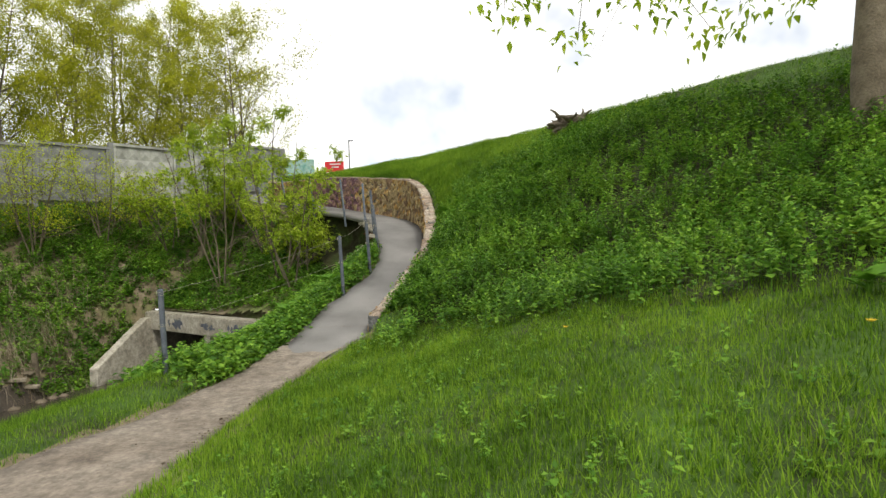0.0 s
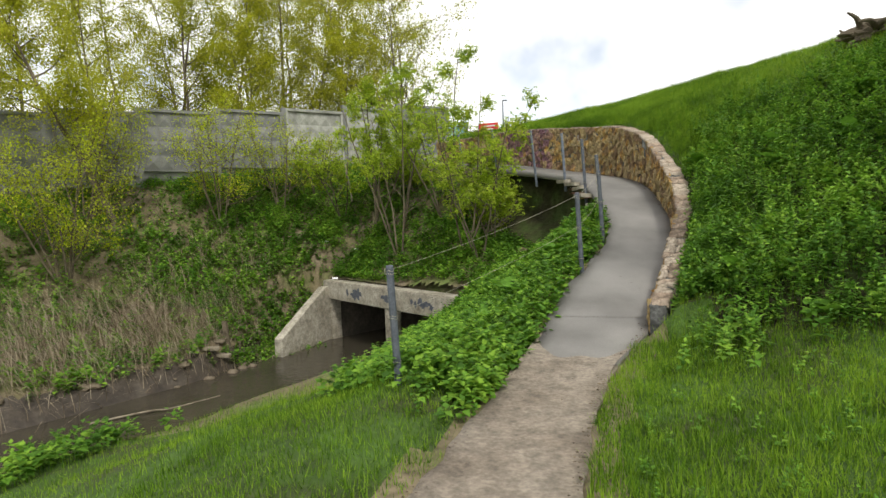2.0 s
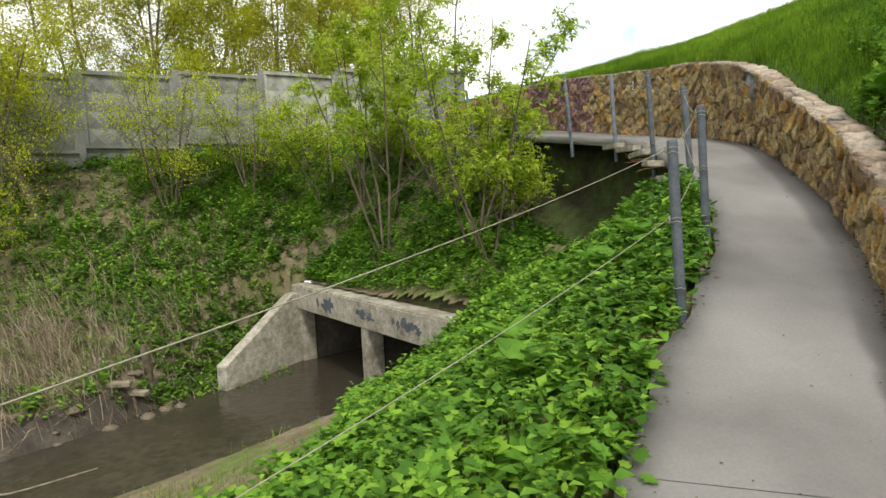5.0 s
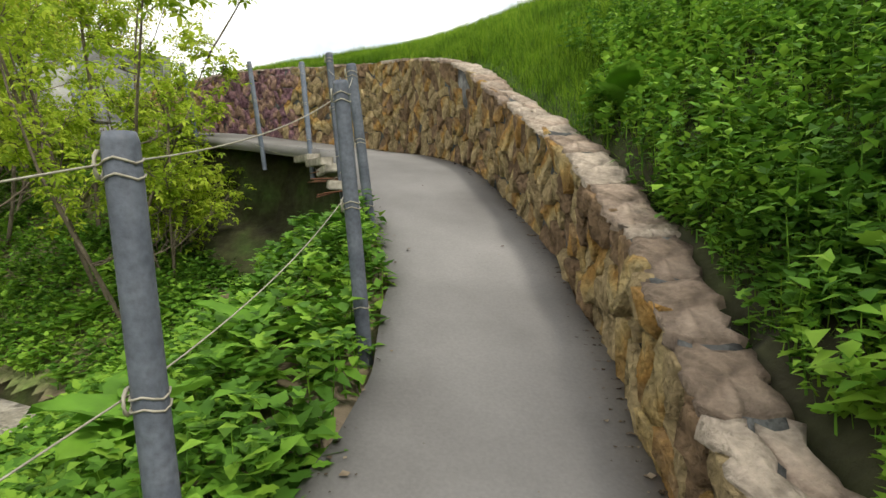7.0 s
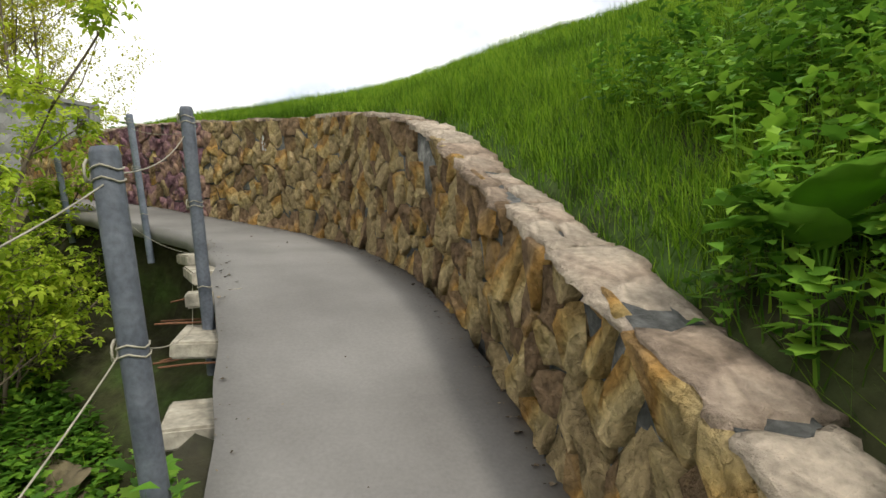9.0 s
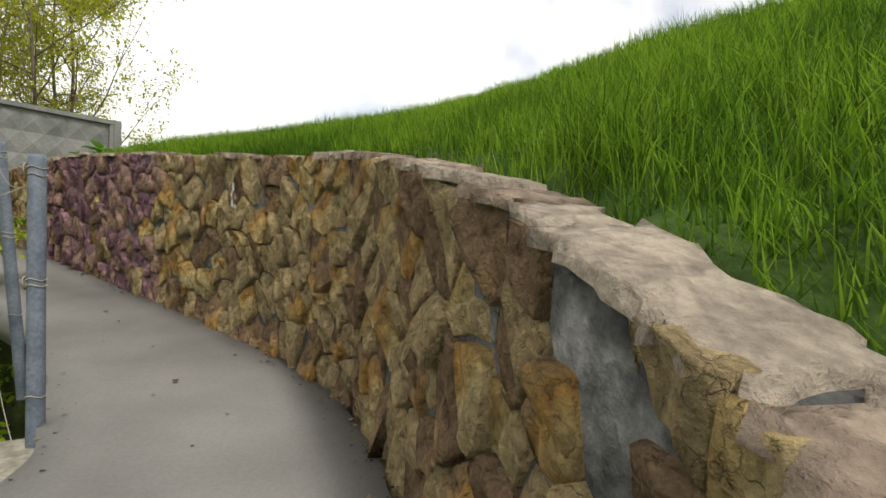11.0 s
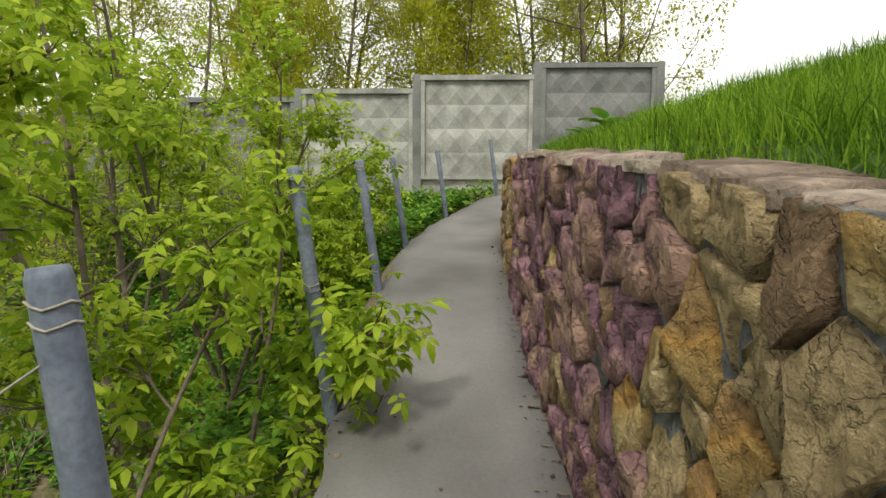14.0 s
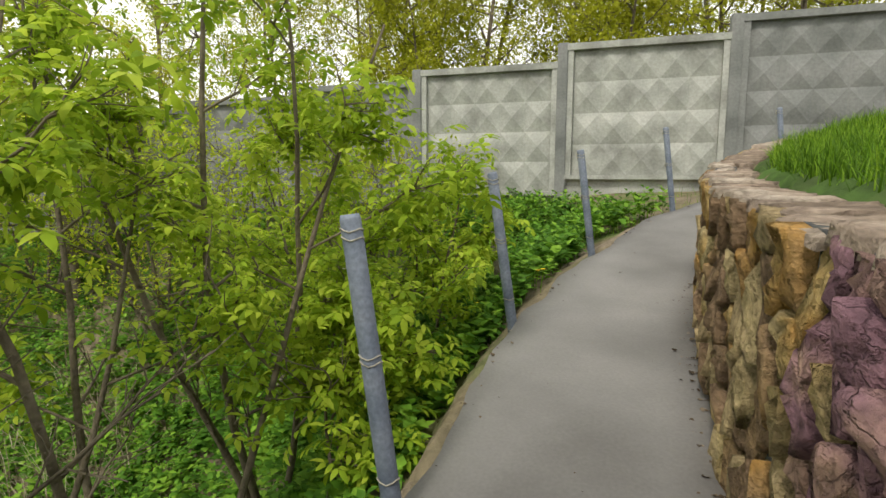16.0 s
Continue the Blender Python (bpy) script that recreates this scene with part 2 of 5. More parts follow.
def thing(name, at, label, category, group=""):
    ob = new(name)
    ob.location = at
    return tagged(ob, label, category, group)


def box_bm(sx, sy, sz, at=(0, 0, 0), bevel=0.01):
    bm = bmesh.new()
    bmesh.ops.create_cube(bm, size=1)
    bmesh.ops.scale(bm, vec=(sx, sy, sz), verts=bm.verts)
    if bevel:
        bmesh.ops.bevel(bm, geom=bm.edges[:], offset=bevel, segments=2, affect="EDGES")
    bmesh.ops.translate(bm, vec=at, verts=bm.verts)
    return bm


def tube_arrays(pts, radii, sides=6):
    """Verts and quads of a tapered tube along points."""
    pts = np.asarray(pts, float)
    n = len(pts)
    d = np.gradient(pts, axis=0)
    d /= np.linalg.norm(d, axis=1)[:, None] + 1e-9
    ref = np.where(np.abs(d[:, 2:3]) > 0.9, [[1.0, 0, 0]], [[0, 0, 1.0]])
    u = np.cross(d, ref)
    u /= np.linalg.norm(u, axis=1)[:, None] + 1e-9
    v = np.cross(d, u)
    ang = np.arange(sides) * 2 * np.pi / sides
    ring = u[:, None] * np.cos(ang)[None, :, None] + v[:, None] * np.sin(ang)[None, :, None]
    verts = (pts[:, None] + ring * np.asarray(radii, float)[:, None, None]).reshape(-1, 3)
    i, j = np.meshgrid(np.arange(n - 1), np.arange(sides), indexing="ij")
    a0, b0 = i * sides + j, i * sides + (j + 1) % sides
    quads = np.stack([a0, b0, b0 + sides, a0 + sides], -1).reshape(-1, 4)
    return verts, quads


def joined(pieces):
    """Joins (verts, faces) pairs that have the same face size."""
    vs, fs, k = [], [], 0
    for v, f in pieces:
        vs.append(v)
        fs.append(np.asarray(f) + k)
        k += len(v)
    return np.concatenate(vs), np.concatenate(fs)


def turns(yaw, tilt):
    """Rotation matrices: tilt about x, then yaw about z."""
    cy, sy, ct, st = np.cos(yaw), np.sin(yaw), np.cos(tilt), np.sin(tilt)
    o, z = np.ones_like(cy), np.zeros_like(cy)
    rz = np.stack([np.stack([cy, -sy, z], -1), np.stack([sy, cy, z], -1), np.stack([z, z, o], -1)], -2)
    rx = np.stack([np.stack([o, z, z], -1), np.stack([z, ct, -st], -1), np.stack([z, st, ct], -1)], -2)
    return rz @ rx


def spread_template(template, faces, places, yaw, tilt, size):
    """Copies a template to many places in one pair of arrays."""
    r = turns(yaw, tilt)
    v = np.einsum("nij,kj->nki", r, template) * np.asarray(size)[:, None, None] + places[:, None]
    f = np.asarray(faces)[None] + (np.arange(len(places)) * len(template))[:, None, None]
    return v.reshape(-1, 3), f.reshape(-1, np.asarray(faces).shape[1])


rng = np.random.default_rng(7)

# ---- ground ----
# path: left edge x, y, z and right edge x, y, z
STATIONS = np.array([
    (-4.3, -9, 0.0, -2.9, -9, 0.0), (-3.75, 0, 0.0, -2.3, 0, 0.0), (-3.4, 4, -0.06, -2.05, 4, -0.05), (-3.05, 5.5, -0.12, -2.1, 5.5, -0.12),
    (-2.95, 7, -0.17, -1.98, 7, -0.17), (-2.78, 8.2, -0.15, -1.8, 8.2, -0.15), (-2.58, 9.4, 0.0, -1.34, 9.4, 0.0), (-2.4, 10.3, 0.26, -1.1, 10.3, 0.2),
    (-2.08, 11.3, 0.52, -0.87, 11.3, 0.43), (-1.73, 12.75, 0.9, -0.55, 12.75, 0.77), (-1.7, 14.1, 1.36, -0.50, 14.1, 1.25), (-2.03, 15.86, 1.92, -0.66, 15.86, 1.85),
    (-2.3, 17.0, 2.17, -0.95, 17.1, 2.1), (-2.78, 18.2, 2.36, -1.42, 18.45, 2.3), (-3.62, 19.25, 2.55, -2.48, 19.6, 2.55), (-4.85, 20.25, 2.8, -3.9, 20.76, 2.86),
    (-6.25, 21.5, 3.1, -5.45, 22.24, 3.13), (-7.7, 22.9, 3.3, -6.87, 23.7, 3.32), (-8.75, 24.5, 3.55, -7.85, 25.0, 3.55), (-9.6, 26.3, 3.85, -8.45, 26.5, 3.85),
    (-9.5, 28.2, 4.2, -8.3, 28.0, 4.2), (-8.8, 30.2, 4.55, -7.6, 29.8, 4.55)])


def smooth_line(ctrl, n):
    """Catmull-Rom through the rows of ctrl."""
    c = np.vstack([2 * ctrl[0] - ctrl[1], ctrl, 2 * ctrl[-1] - ctrl[-2]])
    t = np.linspace(0, len(ctrl) - 1 - 1e-6, n)
    i = t.astype(int)
    f = (t - i)[:, None]
    p0, p1, p2, p3 = c[i], c[i + 1], c[i + 2], c[i + 3]
    return 0.5 * (2 * p1 + (p2 - p0) * f + (2 * p0 - 5 * p1 + 4 * p2 - p3) * f**2 + (3 * p1 - p0 - 3 * p2 + p3) * f**3)


PATHLINE = smooth_line(STATIONS, 420)
LEFT, RIGHT = PATHLINE[:, :3], PATHLINE[:, 3:]
MID = (LEFT + RIGHT) / 2
# wall height above the path, by the y of its foot
WALL_Y = [9.0, 9.4, 11.4, 12.5, 13.5, 14.5, 15.4, 16.7, 18.2, 19.0, 20.1, 21.4, 22.9, 24.3, 30]
WALL_H = [0.36, 0.38, 0.53, 0.73, 0.85, 0.88, 0.93, 1.21, 1.39, 1.38, 1.30, 1.18, 1.05, 0.94, 0.7]
WALL_FROM, WALL_TO = 9.3, 27.0
WATER = -2.75
STREAM = smooth_line(np.array([(-6.5, 20.5), (-8.2, 17.9), (-9.4, 15.6), (-10.6, 13.0), (-12.0, 10.0), (-14.0, 6.0), (-17.0, 0.0), (-21.0, -9.0), (-26, -20)], float), 220)
LAND = np.array([  # shape of the left bank
    (-4.2, 3, -0.15), (-4.6, 8, -0.4), (-6.2, 5, -0.75), (-3.7, 10, -0.25), (-5.0, 12.5, -0.9), (-6.2, 10, -1.2), (-6.1, 14.9, -1.1), (-3.2, 13.5, 0.35), (-11, 20.5, -0.5),
    (-8, 18.6, -0.55), (-5, 16.3, -0.5), (-9, 21.3, 1.2), (-6.6, 19.4, 1.2), (-3.7, 16.8, 0.4), (-19.6, 21, 2.9), (-15.5, 25.2, 3.5), (-13.4, 27.4, 3.8), (-11.3, 29.5, 4.1),
    (-9.6, 31.9, 4.4), (-13, 22.2, 1.5), (-11.5, 24.5, 2.7), (-9.8, 23.2, 2.6), (-15, 19, 0.5), (-18.5, 16, 0.3), (-14.2, 16.6, -1.2), (-18, 11, -1.2), (-26, 14, 2.2),
    (-8.5, 1, -1.4), (-7, -7, -0.4), (-23, 29, 4.3), (-15, 34, 4.8), (-32, 4, 1.5)], float)


def thin_plate(ctrl):
    n = len(ctrl)

    def kern(r2):
        return np.where(r2 > 1e-9, 0.5 * r2 * np.log(np.maximum(r2, 1e-9)), 0.0)

    d2 = ((ctrl[:, None, :2] - ctrl[None, :, :2]) ** 2).sum(-1)
    k = np.zeros((n + 3, n + 3))
    k[:n, :n] = kern(d2) + 0.3 * np.eye(n)
    k[:n, n] = k[n, :n] = 1
    k[:n, n + 1:] = ctrl[:, :2]
    k[n + 1:, :n] = ctrl[:, :2].T
    w = np.linalg.solve(k, np.r_[ctrl[:, 2], 0, 0, 0])

    def height(x, y):
        out = w[n] + w[n + 1] * x + w[n + 2] * y
        for c, wi in zip(ctrl, w):
            out = out + wi * kern((x - c[0]) ** 2 + (y - c[1]) ** 2)
        return out

    return height


LAND_Z = thin_plate(LAND)


def smoothstep(a, b, x):
    t = np.clip((x - a) / (b - a), 0, 1)
    return t * t * (3 - 2 * t)


def wave(x, y, k, seed):
    """A cheap smooth noise in -1..1."""
    r = np.random.default_rng(seed)
    out = 0
    for _ in range(5):
        th, ph = r.uniform(0, 2 * np.pi, 2)
        f = k * r.uniform(0.6, 1.7)
        out = out + np.sin((x * np.cos(th) + y * np.sin(th)) * f + ph)
    return out / 5


def crest(x, y):
    """Distance behind (+) or before (-) the top edge of the grass embankment."""
    c = (x - 4.1) * 0.82 + (y - 16.1) * 0.57
    return c + 0.012 * np.maximum(0, y - 22) ** 2 * 0.6


HEAD_A, HEAD_DIR = np.array([-11.0, 19.8]), np.array([0.831, -0.556])


def culvert_axes(x, y):
    """Metres along the culvert's head wall, and metres in front of it."""
    dx, dy = x - HEAD_A[0], y - HEAD_A[1]
    return dx * HEAD_DIR[0] + dy * HEAD_DIR[1], dx * HEAD_DIR[1] - dy * HEAD_DIR[0]


def land(x, y):
    """Height, distance right of the path, distance left of it, distance from the stream's middle."""
    shape = x.shape
    x, y = x.ravel(), y.ravel()
    z, right, left, ds = (np.zeros(len(x)) for _ in range(4))
    tang = np.gradient(MID[:, :2], axis=0)
    tang /= np.linalg.norm(tang, axis=1)[:, None]
    half = np.linalg.norm(RIGHT[:, :2] - LEFT[:, :2], axis=1) / 2
    for lo in range(0, len(x), 20000):
        s = slice(lo, lo + 20000)
        px, py = x[s], y[s]
        d2 = (px[:, None] - MID[None, :, 0]) ** 2 + (py[:, None] - MID[None, :, 1]) ** 2
        i = d2.argmin(1)
        side = (px - MID[i, 0]) * tang[i, 1] - (py - MID[i, 1]) * tang[i, 0]
        dist = np.sqrt(d2[np.arange(len(i)), i])
        dist = np.where(side > 0, dist, -dist)
        r, l = dist - half[i], -dist - half[i]
        ds_ = np.sqrt(((px[:, None] - STREAM[None, :, 0]) ** 2 + (py[:, None] - STREAM[None, :, 1]) ** 2).min(1))
        walled = smoothstep(WALL_FROM - 0.25, WALL_FROM + 0.1, RIGHT[i, 1]) * (1 - smoothstep(WALL_TO, WALL_TO + 2, RIGHT[i, 1]))
        top = RIGHT[i, 2] + walled * (np.interp(RIGHT[i, 1], WALL_Y, WALL_H) - 0.02)
        c = crest(px, py)
        rr = np.maximum(r - 0.3 * walled, 0)
        f = np.where(c < 0, rr / np.maximum(rr - c, 1e-3), 1.0)
        power = 1.0 + 0.45 * (1 - smoothstep(7, 14, py)) - 0.14 * smoothstep(16, 18, py)
        crest_z = np.interp(py, [8, 10.7, 11.8, 13.4, 15, 17, 19, 20, 22, 24, 28], [4.9, 5.08, 5.15, 5.12, 5.07, 4.98, 4.99, 5.02, 5.10, 5.08, 5.1])
        hill = top + (crest_z - top) * (f ** power) + np.where(c > 0, 0.25 * (1 - np.exp(-c / 4)), 0)
        hill = hill + 0.07 * wave(px, py, 1.3, 1) * smoothstep(0.5, 2, rr)
        lb = LAND_Z(px, py)
        lb = lb + 0.10 * wave(px, py, 1.7, 2) * smoothstep(0.6, 2.0, l)
        lb = np.clip(lb, -3.4, 5.0)
        along, ahead = culvert_axes(px, py)
        half_w = 1.8 + 1.5 * (1 - smoothstep(0.5, 5.5, ahead))
        bank = -3.1 + np.maximum(0, ds_ - half_w) * 1.5
        lb = np.where((ds_ < 4.5) & (ahead > -0.25), np.minimum(lb, bank), np.maximum(lb, -2.3))
        lb = np.where((ahead <= -0.25) & (ahead > -3) & (along > -0.5) & (along < 8), np.maximum(lb, -0.66), lb)
        pit = smoothstep(14.4, 15.3, py) * (1 - smoothstep(19.8, 20.8, py)) * (1 - smoothstep(0.5, 2.2, l))
        lb = lb - 0.9 * pit
        edge = LEFT[i, 2] - 0.04
        steep = smoothstep(14.0, 15.2, py)
        hollow = 0.85 * smoothstep(14.6, 15.4, py) * (1 - smoothstep(19.6, 20.6, py))   # soil washed out under the slab's edge
        l2 = l + hollow
        lb = edge + (lb - edge) * smoothstep(0.05, 1.3 - 0.95 * steep, l2)
        on = np.where(side > 0, RIGHT[i, 2], LEFT[i, 2]) * 0.5 + MID[i, 2] * 0.5 - 0.07
        z[s] = np.where(r > 0, np.where((walled > 0.5) & (r < 0.32), np.where(r < 0.17, RIGHT[i, 2] - 0.25, top - 0.12), hill), np.where(l2 > 0, np.minimum(lb, np.where(l > 0, 99, on)), on))
        right[s], left[s], ds[s] = r, l, ds_
    return z.reshape(shape), right.reshape(shape), left.reshape(shape), ds.reshape(shape)


GX, GY, STEP = np.arange(-34, 26.01, 0.16), np.arange(-12, 46.01, 0.16), 0.16
gx, gy = np.meshgrid(GX, GY, indexing="ij")
GZ, GR, GL, GS = land(gx, gy)


def at_grid(grid, x, y):
    fx, fy = (np.asarray(x) - GX[0]) / STEP, (np.asarray(y) - GY[0]) / STEP
    i = np.clip(fx.astype(int), 0, len(GX) - 2)
    j = np.clip(fy.astype(int), 0, len(GY) - 2)
    u, v = fx - i, fy - j
    return grid[i, j] * (1 - u) * (1 - v) + grid[i + 1, j] * u * (1 - v) + grid[i, j + 1] * (1 - u) * v + grid[i + 1, j + 1] * u * v


def ground_z(x, y):
    return at_grid(GZ, x, y)


def weedy(x, y, r):
    """How much of the embankment is weeds rather than grass, 0 to 1."""
    foot = np.where(y > 14.1, smoothstep(0.6, 1.1, r), np.where(y > 9.2, smoothstep(0.02, 0.2, r), smoothstep(0.5, 1.1, r)))
    band = foot * (1 - smoothstep(7.0, 10.0, r)) * (1 - smoothstep(-2.2, -0.8, crest(x, y))) * smoothstep(7.2, 9.2, y + 1.5 * np.maximum(x, 0) + 0.5 * wave(x, y, 2.1, 28)) * smoothstep(2.5, 3.5, y) * (1 - smoothstep(14.3, 16.8, y + 0.25 * r))
    return np.clip(band * (0.95 + 0.5 * wave(x, y, 1.1, 21)), 0, 1)


def build_ground():
    nx, ny = len(GX), len(GY)
    verts = np.stack([gx, gy, GZ], -1).reshape(-1, 3)
    i, j = np.meshgrid(np.arange(nx - 1), np.arange(ny - 1), indexing="ij")
    a0 = i * ny + j
    quads = np.stack([a0, a0 + ny, a0 + ny + 1, a0 + 1], -1).reshape(-1, 4)
    al, ah = culvert_axes(verts[:, 0], verts[:, 1])
    span = verts[quads][..., 2]
    mid_al, mid_ah = al[quads].mean(1), ah[quads].mean(1)
    hole = (span.max(1) - span.min(1) > 0.7) & (mid_al > 0.1) & (mid_al < 7.3) & (np.abs(mid_ah + 0.25) < 0.45)
    quads = quads[~hole]
    # an apron out to the horizon
    ring = np.concatenate([np.arange(ny) , np.arange(1, nx) * ny + ny - 1, (nx - 1) * ny + np.arange(ny - 2, -1, -1), np.arange(nx - 2, 0, -1) * ny])
    far = verts[ring].copy()
    centre = np.array([-4.0, 17.0])
    far[:, :2] = centre + (far[:, :2] - centre) * 60
    far[:, 2] = far[:, 2] * 0.2 + 2.0
    k = len(verts)
    m = len(ring)
    apron = np.stack([ring, np.roll(ring, -1), k + (np.arange(m) + 1) % m, k + np.arange(m)], -1)
    ob = new("ground", mesh_from("ground", np.vstack([verts, far]), np.vstack([quads, apron]), [M_GROUND, M_TURF, M_SHADED_SOIL, M_MUD], True))
    turf = np.r_[((GR.ravel()[quads].mean(1) > 0.25) | ((verts[quads][..., 1].mean(1) < 9.5) & (GL.ravel()[quads].mean(1) > 0.2) & (GS.ravel()[quads].mean(1) > 2.6))).astype(np.int32), np.zeros(len(apron), np.int32)]
    cx, cy = verts[quads][..., 0].mean(1), verts[quads][..., 1].mean(1)
    # shade between the weeds, put into the soil's colour
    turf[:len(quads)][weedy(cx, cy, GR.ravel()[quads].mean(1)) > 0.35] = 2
    # dark of the hollow under the slab, painted with the same shaded soil
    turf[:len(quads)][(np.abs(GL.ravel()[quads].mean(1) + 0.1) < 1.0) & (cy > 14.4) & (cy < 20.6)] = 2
    turf[:len(quads)][(GS.ravel()[quads].mean(1) < 3.6) & (verts[quads][..., 2].mean(1) < WATER + 0.55 + 0.15 * wave(cx, cy, 2.0, 34))] = 3
    if len(turf) == len(ob.data.polygons):
        ob.data.polygons.foreach_set("material_index", turf)
    tagged(ob, "soil of embankment and stream banks under grass and weeds", "ground", kind="structure")


build_ground()


def strip(name, first, last, mat, label, thick, lift=0.0, cuts=5):
    """The walked surface between the path's edges, with a slab's thickness."""
    rows = np.arange(first, last)
    u = np.linspace(0, 1, cuts + 1)
    top = LEFT[rows, None] * (1 - u)[None, :, None] + RIGHT[rows, None] * u[None, :, None]
    ragged = 0.05 * wave(top[..., 0] * 3, top[..., 1] * 3, 2.0, 5) + 0.03 * wave(top[..., 0], top[..., 1], 11, 6)
    side = (RIGHT[rows] - LEFT[rows])
    side /= np.linalg.norm(side, axis=1)[:, None]
    top = top + side[:, None] * (ragged * (np.abs(u - 0.5) * 2)[None] ** 3)[..., None]
    top[..., 2] += lift + 0.012 * wave(top[..., 0], top[..., 1], 3.0, 8)
    n, c = len(rows), cuts + 1
    low = top[:, [0, -1]].copy()
    low[..., 2] -= thick
    verts = np.vstack([top.reshape(-1, 3), low.reshape(-1, 3)])
    i, j = np.meshgrid(np.arange(n - 1), np.arange(cuts), indexing="ij")
    a0 = i * c + j
    faces = [np.stack([a0, a0 + 1, a0 + c + 1, a0 + c], -1).reshape(-1, 4)]
    r = np.arange(n - 1)
    o = n * c
    faces.append(np.stack([r * c, r * c + c, o + 2 * r + 2, o + 2 * r], -1))
    faces.append(np.stack([r * c + cuts + c, r * c + cuts, o + 2 * r + 1, o + 2 * r + 3], -1))
    faces.append(np.stack([o + 2 * r, o + 2 * r + 2, o + 2 * r + 3, o + 2 * r + 1], -1))
    ob = new(name, mesh_from(name, verts, np.vstack(faces), mat, True))
    return tagged(ob, label, "path", kind="structure")


SPLIT, SEAM = int(np.argmin(np.abs(MID[:, 1] - 8.3))), int(np.argmin(np.abs(MID[:, 1] - 9.7)))
strip("dirt_path", 0, SPLIT + 6, M_DIRT, "trodden brown dirt footpath through grass", 0.05, 0.0)
strip("concrete_apron", SPLIT, SEAM + 1, M_PATH, "dusty worn concrete at the foot of the path", 0.10, 0.011)
strip("concrete_path", SEAM, len(MID), M_PATH, "worn grey concrete footpath climbing beside a stone wall", 0.14, 0.014)


def loose_soil():
    """Trodden soil spilt over the foot of the concrete, thinning out unevenly."""
    rows = np.arange(max(0, SPLIT - 10), SEAM + 4)
    n, c = len(rows), 26
    at = np.linspace(0, len(rows) - 1, 70)
    u = np.linspace(0.0, 1.0, c)
    lf = np.stack([np.interp(at, np.arange(n), LEFT[rows, k]) for k in range(3)], -1)
    rt = np.stack([np.interp(at, np.arange(n), RIGHT[rows, k]) for k in range(3)], -1)
    top = lf[:, None] * (1 - u)[None, :, None] + rt[:, None] * u[None, :, None]
    far = np.maximum(0, at - 10)[:, None] / (n - 11)
    side = np.abs(u - 0.5)[None] * 2
    x, y = top[..., 0], top[..., 1]
    lump = 0.5 * wave(x, y, 2.6, 61) + 0.3 * wave(x, y, 7.0, 62) + 0.2 * wave(x, y, 17.0, 63)
    high = 0.016 + 0.018 * lump - 0.055 * far + 0.022 * side ** 3 - 0.05 * np.clip((1 - at / 6), 0, 1)[:, None]
    top[..., 2] += high + 0.012 * wave(x, y, 3.0, 8)
    i, j = np.meshgrid(np.arange(69), np.arange(c - 1), indexing="ij")
    q = (i * c + j).reshape(-1)
    ob = new("loose_soil", mesh_from("loose_soil", top.reshape(-1, 3), np.stack([q, q + 1, q + c + 1, q + c], -1), M_DIRT, True))
    tagged(ob, "loose brown soil spilt over the concrete's foot", "soil", kind="structure")


loose_soil()

water = new("water", mesh_from("water", np.array([(-40, -25, WATER), (2, -25, WATER), (-3.5, 23, WATER), (-14, 23, WATER), (-40, 0, WATER)]), [np.array([[0, 1, 2, 3, 4]])], M_WATER))
tagged(water, "shallow murky brown stream flowing from the culvert", "water", kind="structure")


# ---- stone retaining wall ----
def wall_frame():
    idx = [k for k in range(len(RIGHT)) if WALL_FROM <= RIGHT[k, 1] <= WALL_TO]
    foot = RIGHT[idx]
    s = np.r_[0, np.cumsum(np.linalg.norm(np.diff(foot[:, :2], axis=0), axis=1))]
    t = np.gradient(foot[:, :2], axis=0)
    t /= np.linalg.norm(t, axis=1)[:, None]
    out = np.stack([-t[:, 1], t[:, 0]], -1)      # towards the path
    return foot, s, out


WF, WS, WO = wall_frame()
WLEN = WS[-1]
THICK = 0.29


def cap_width(s):
    return np.interp(np.interp(s, WS, WF[:, 1]), [9, 13.4, 14.3, 16.5, 18, 30], [0.235, 0.235, 0.265, 0.25, 0.29, 0.305])


def wall_at(s, v, depth):
    """A place on the wall: metres along, metres up from the path, metres proud of its face."""
    x = np.interp(s, WS, WF[:, 0]) + np.interp(s, WS, WO[:, 0]) * depth
    y = np.interp(s, WS, WF[:, 1]) + np.interp(s, WS, WO[:, 1]) * depth
    z = np.interp(s, WS, WF[:, 2]) + v
    return np.stack([x, y, z], -1)


def wall_h(s):
    return np.interp(np.interp(s, WS, WF[:, 1]), WALL_Y, WALL_H)


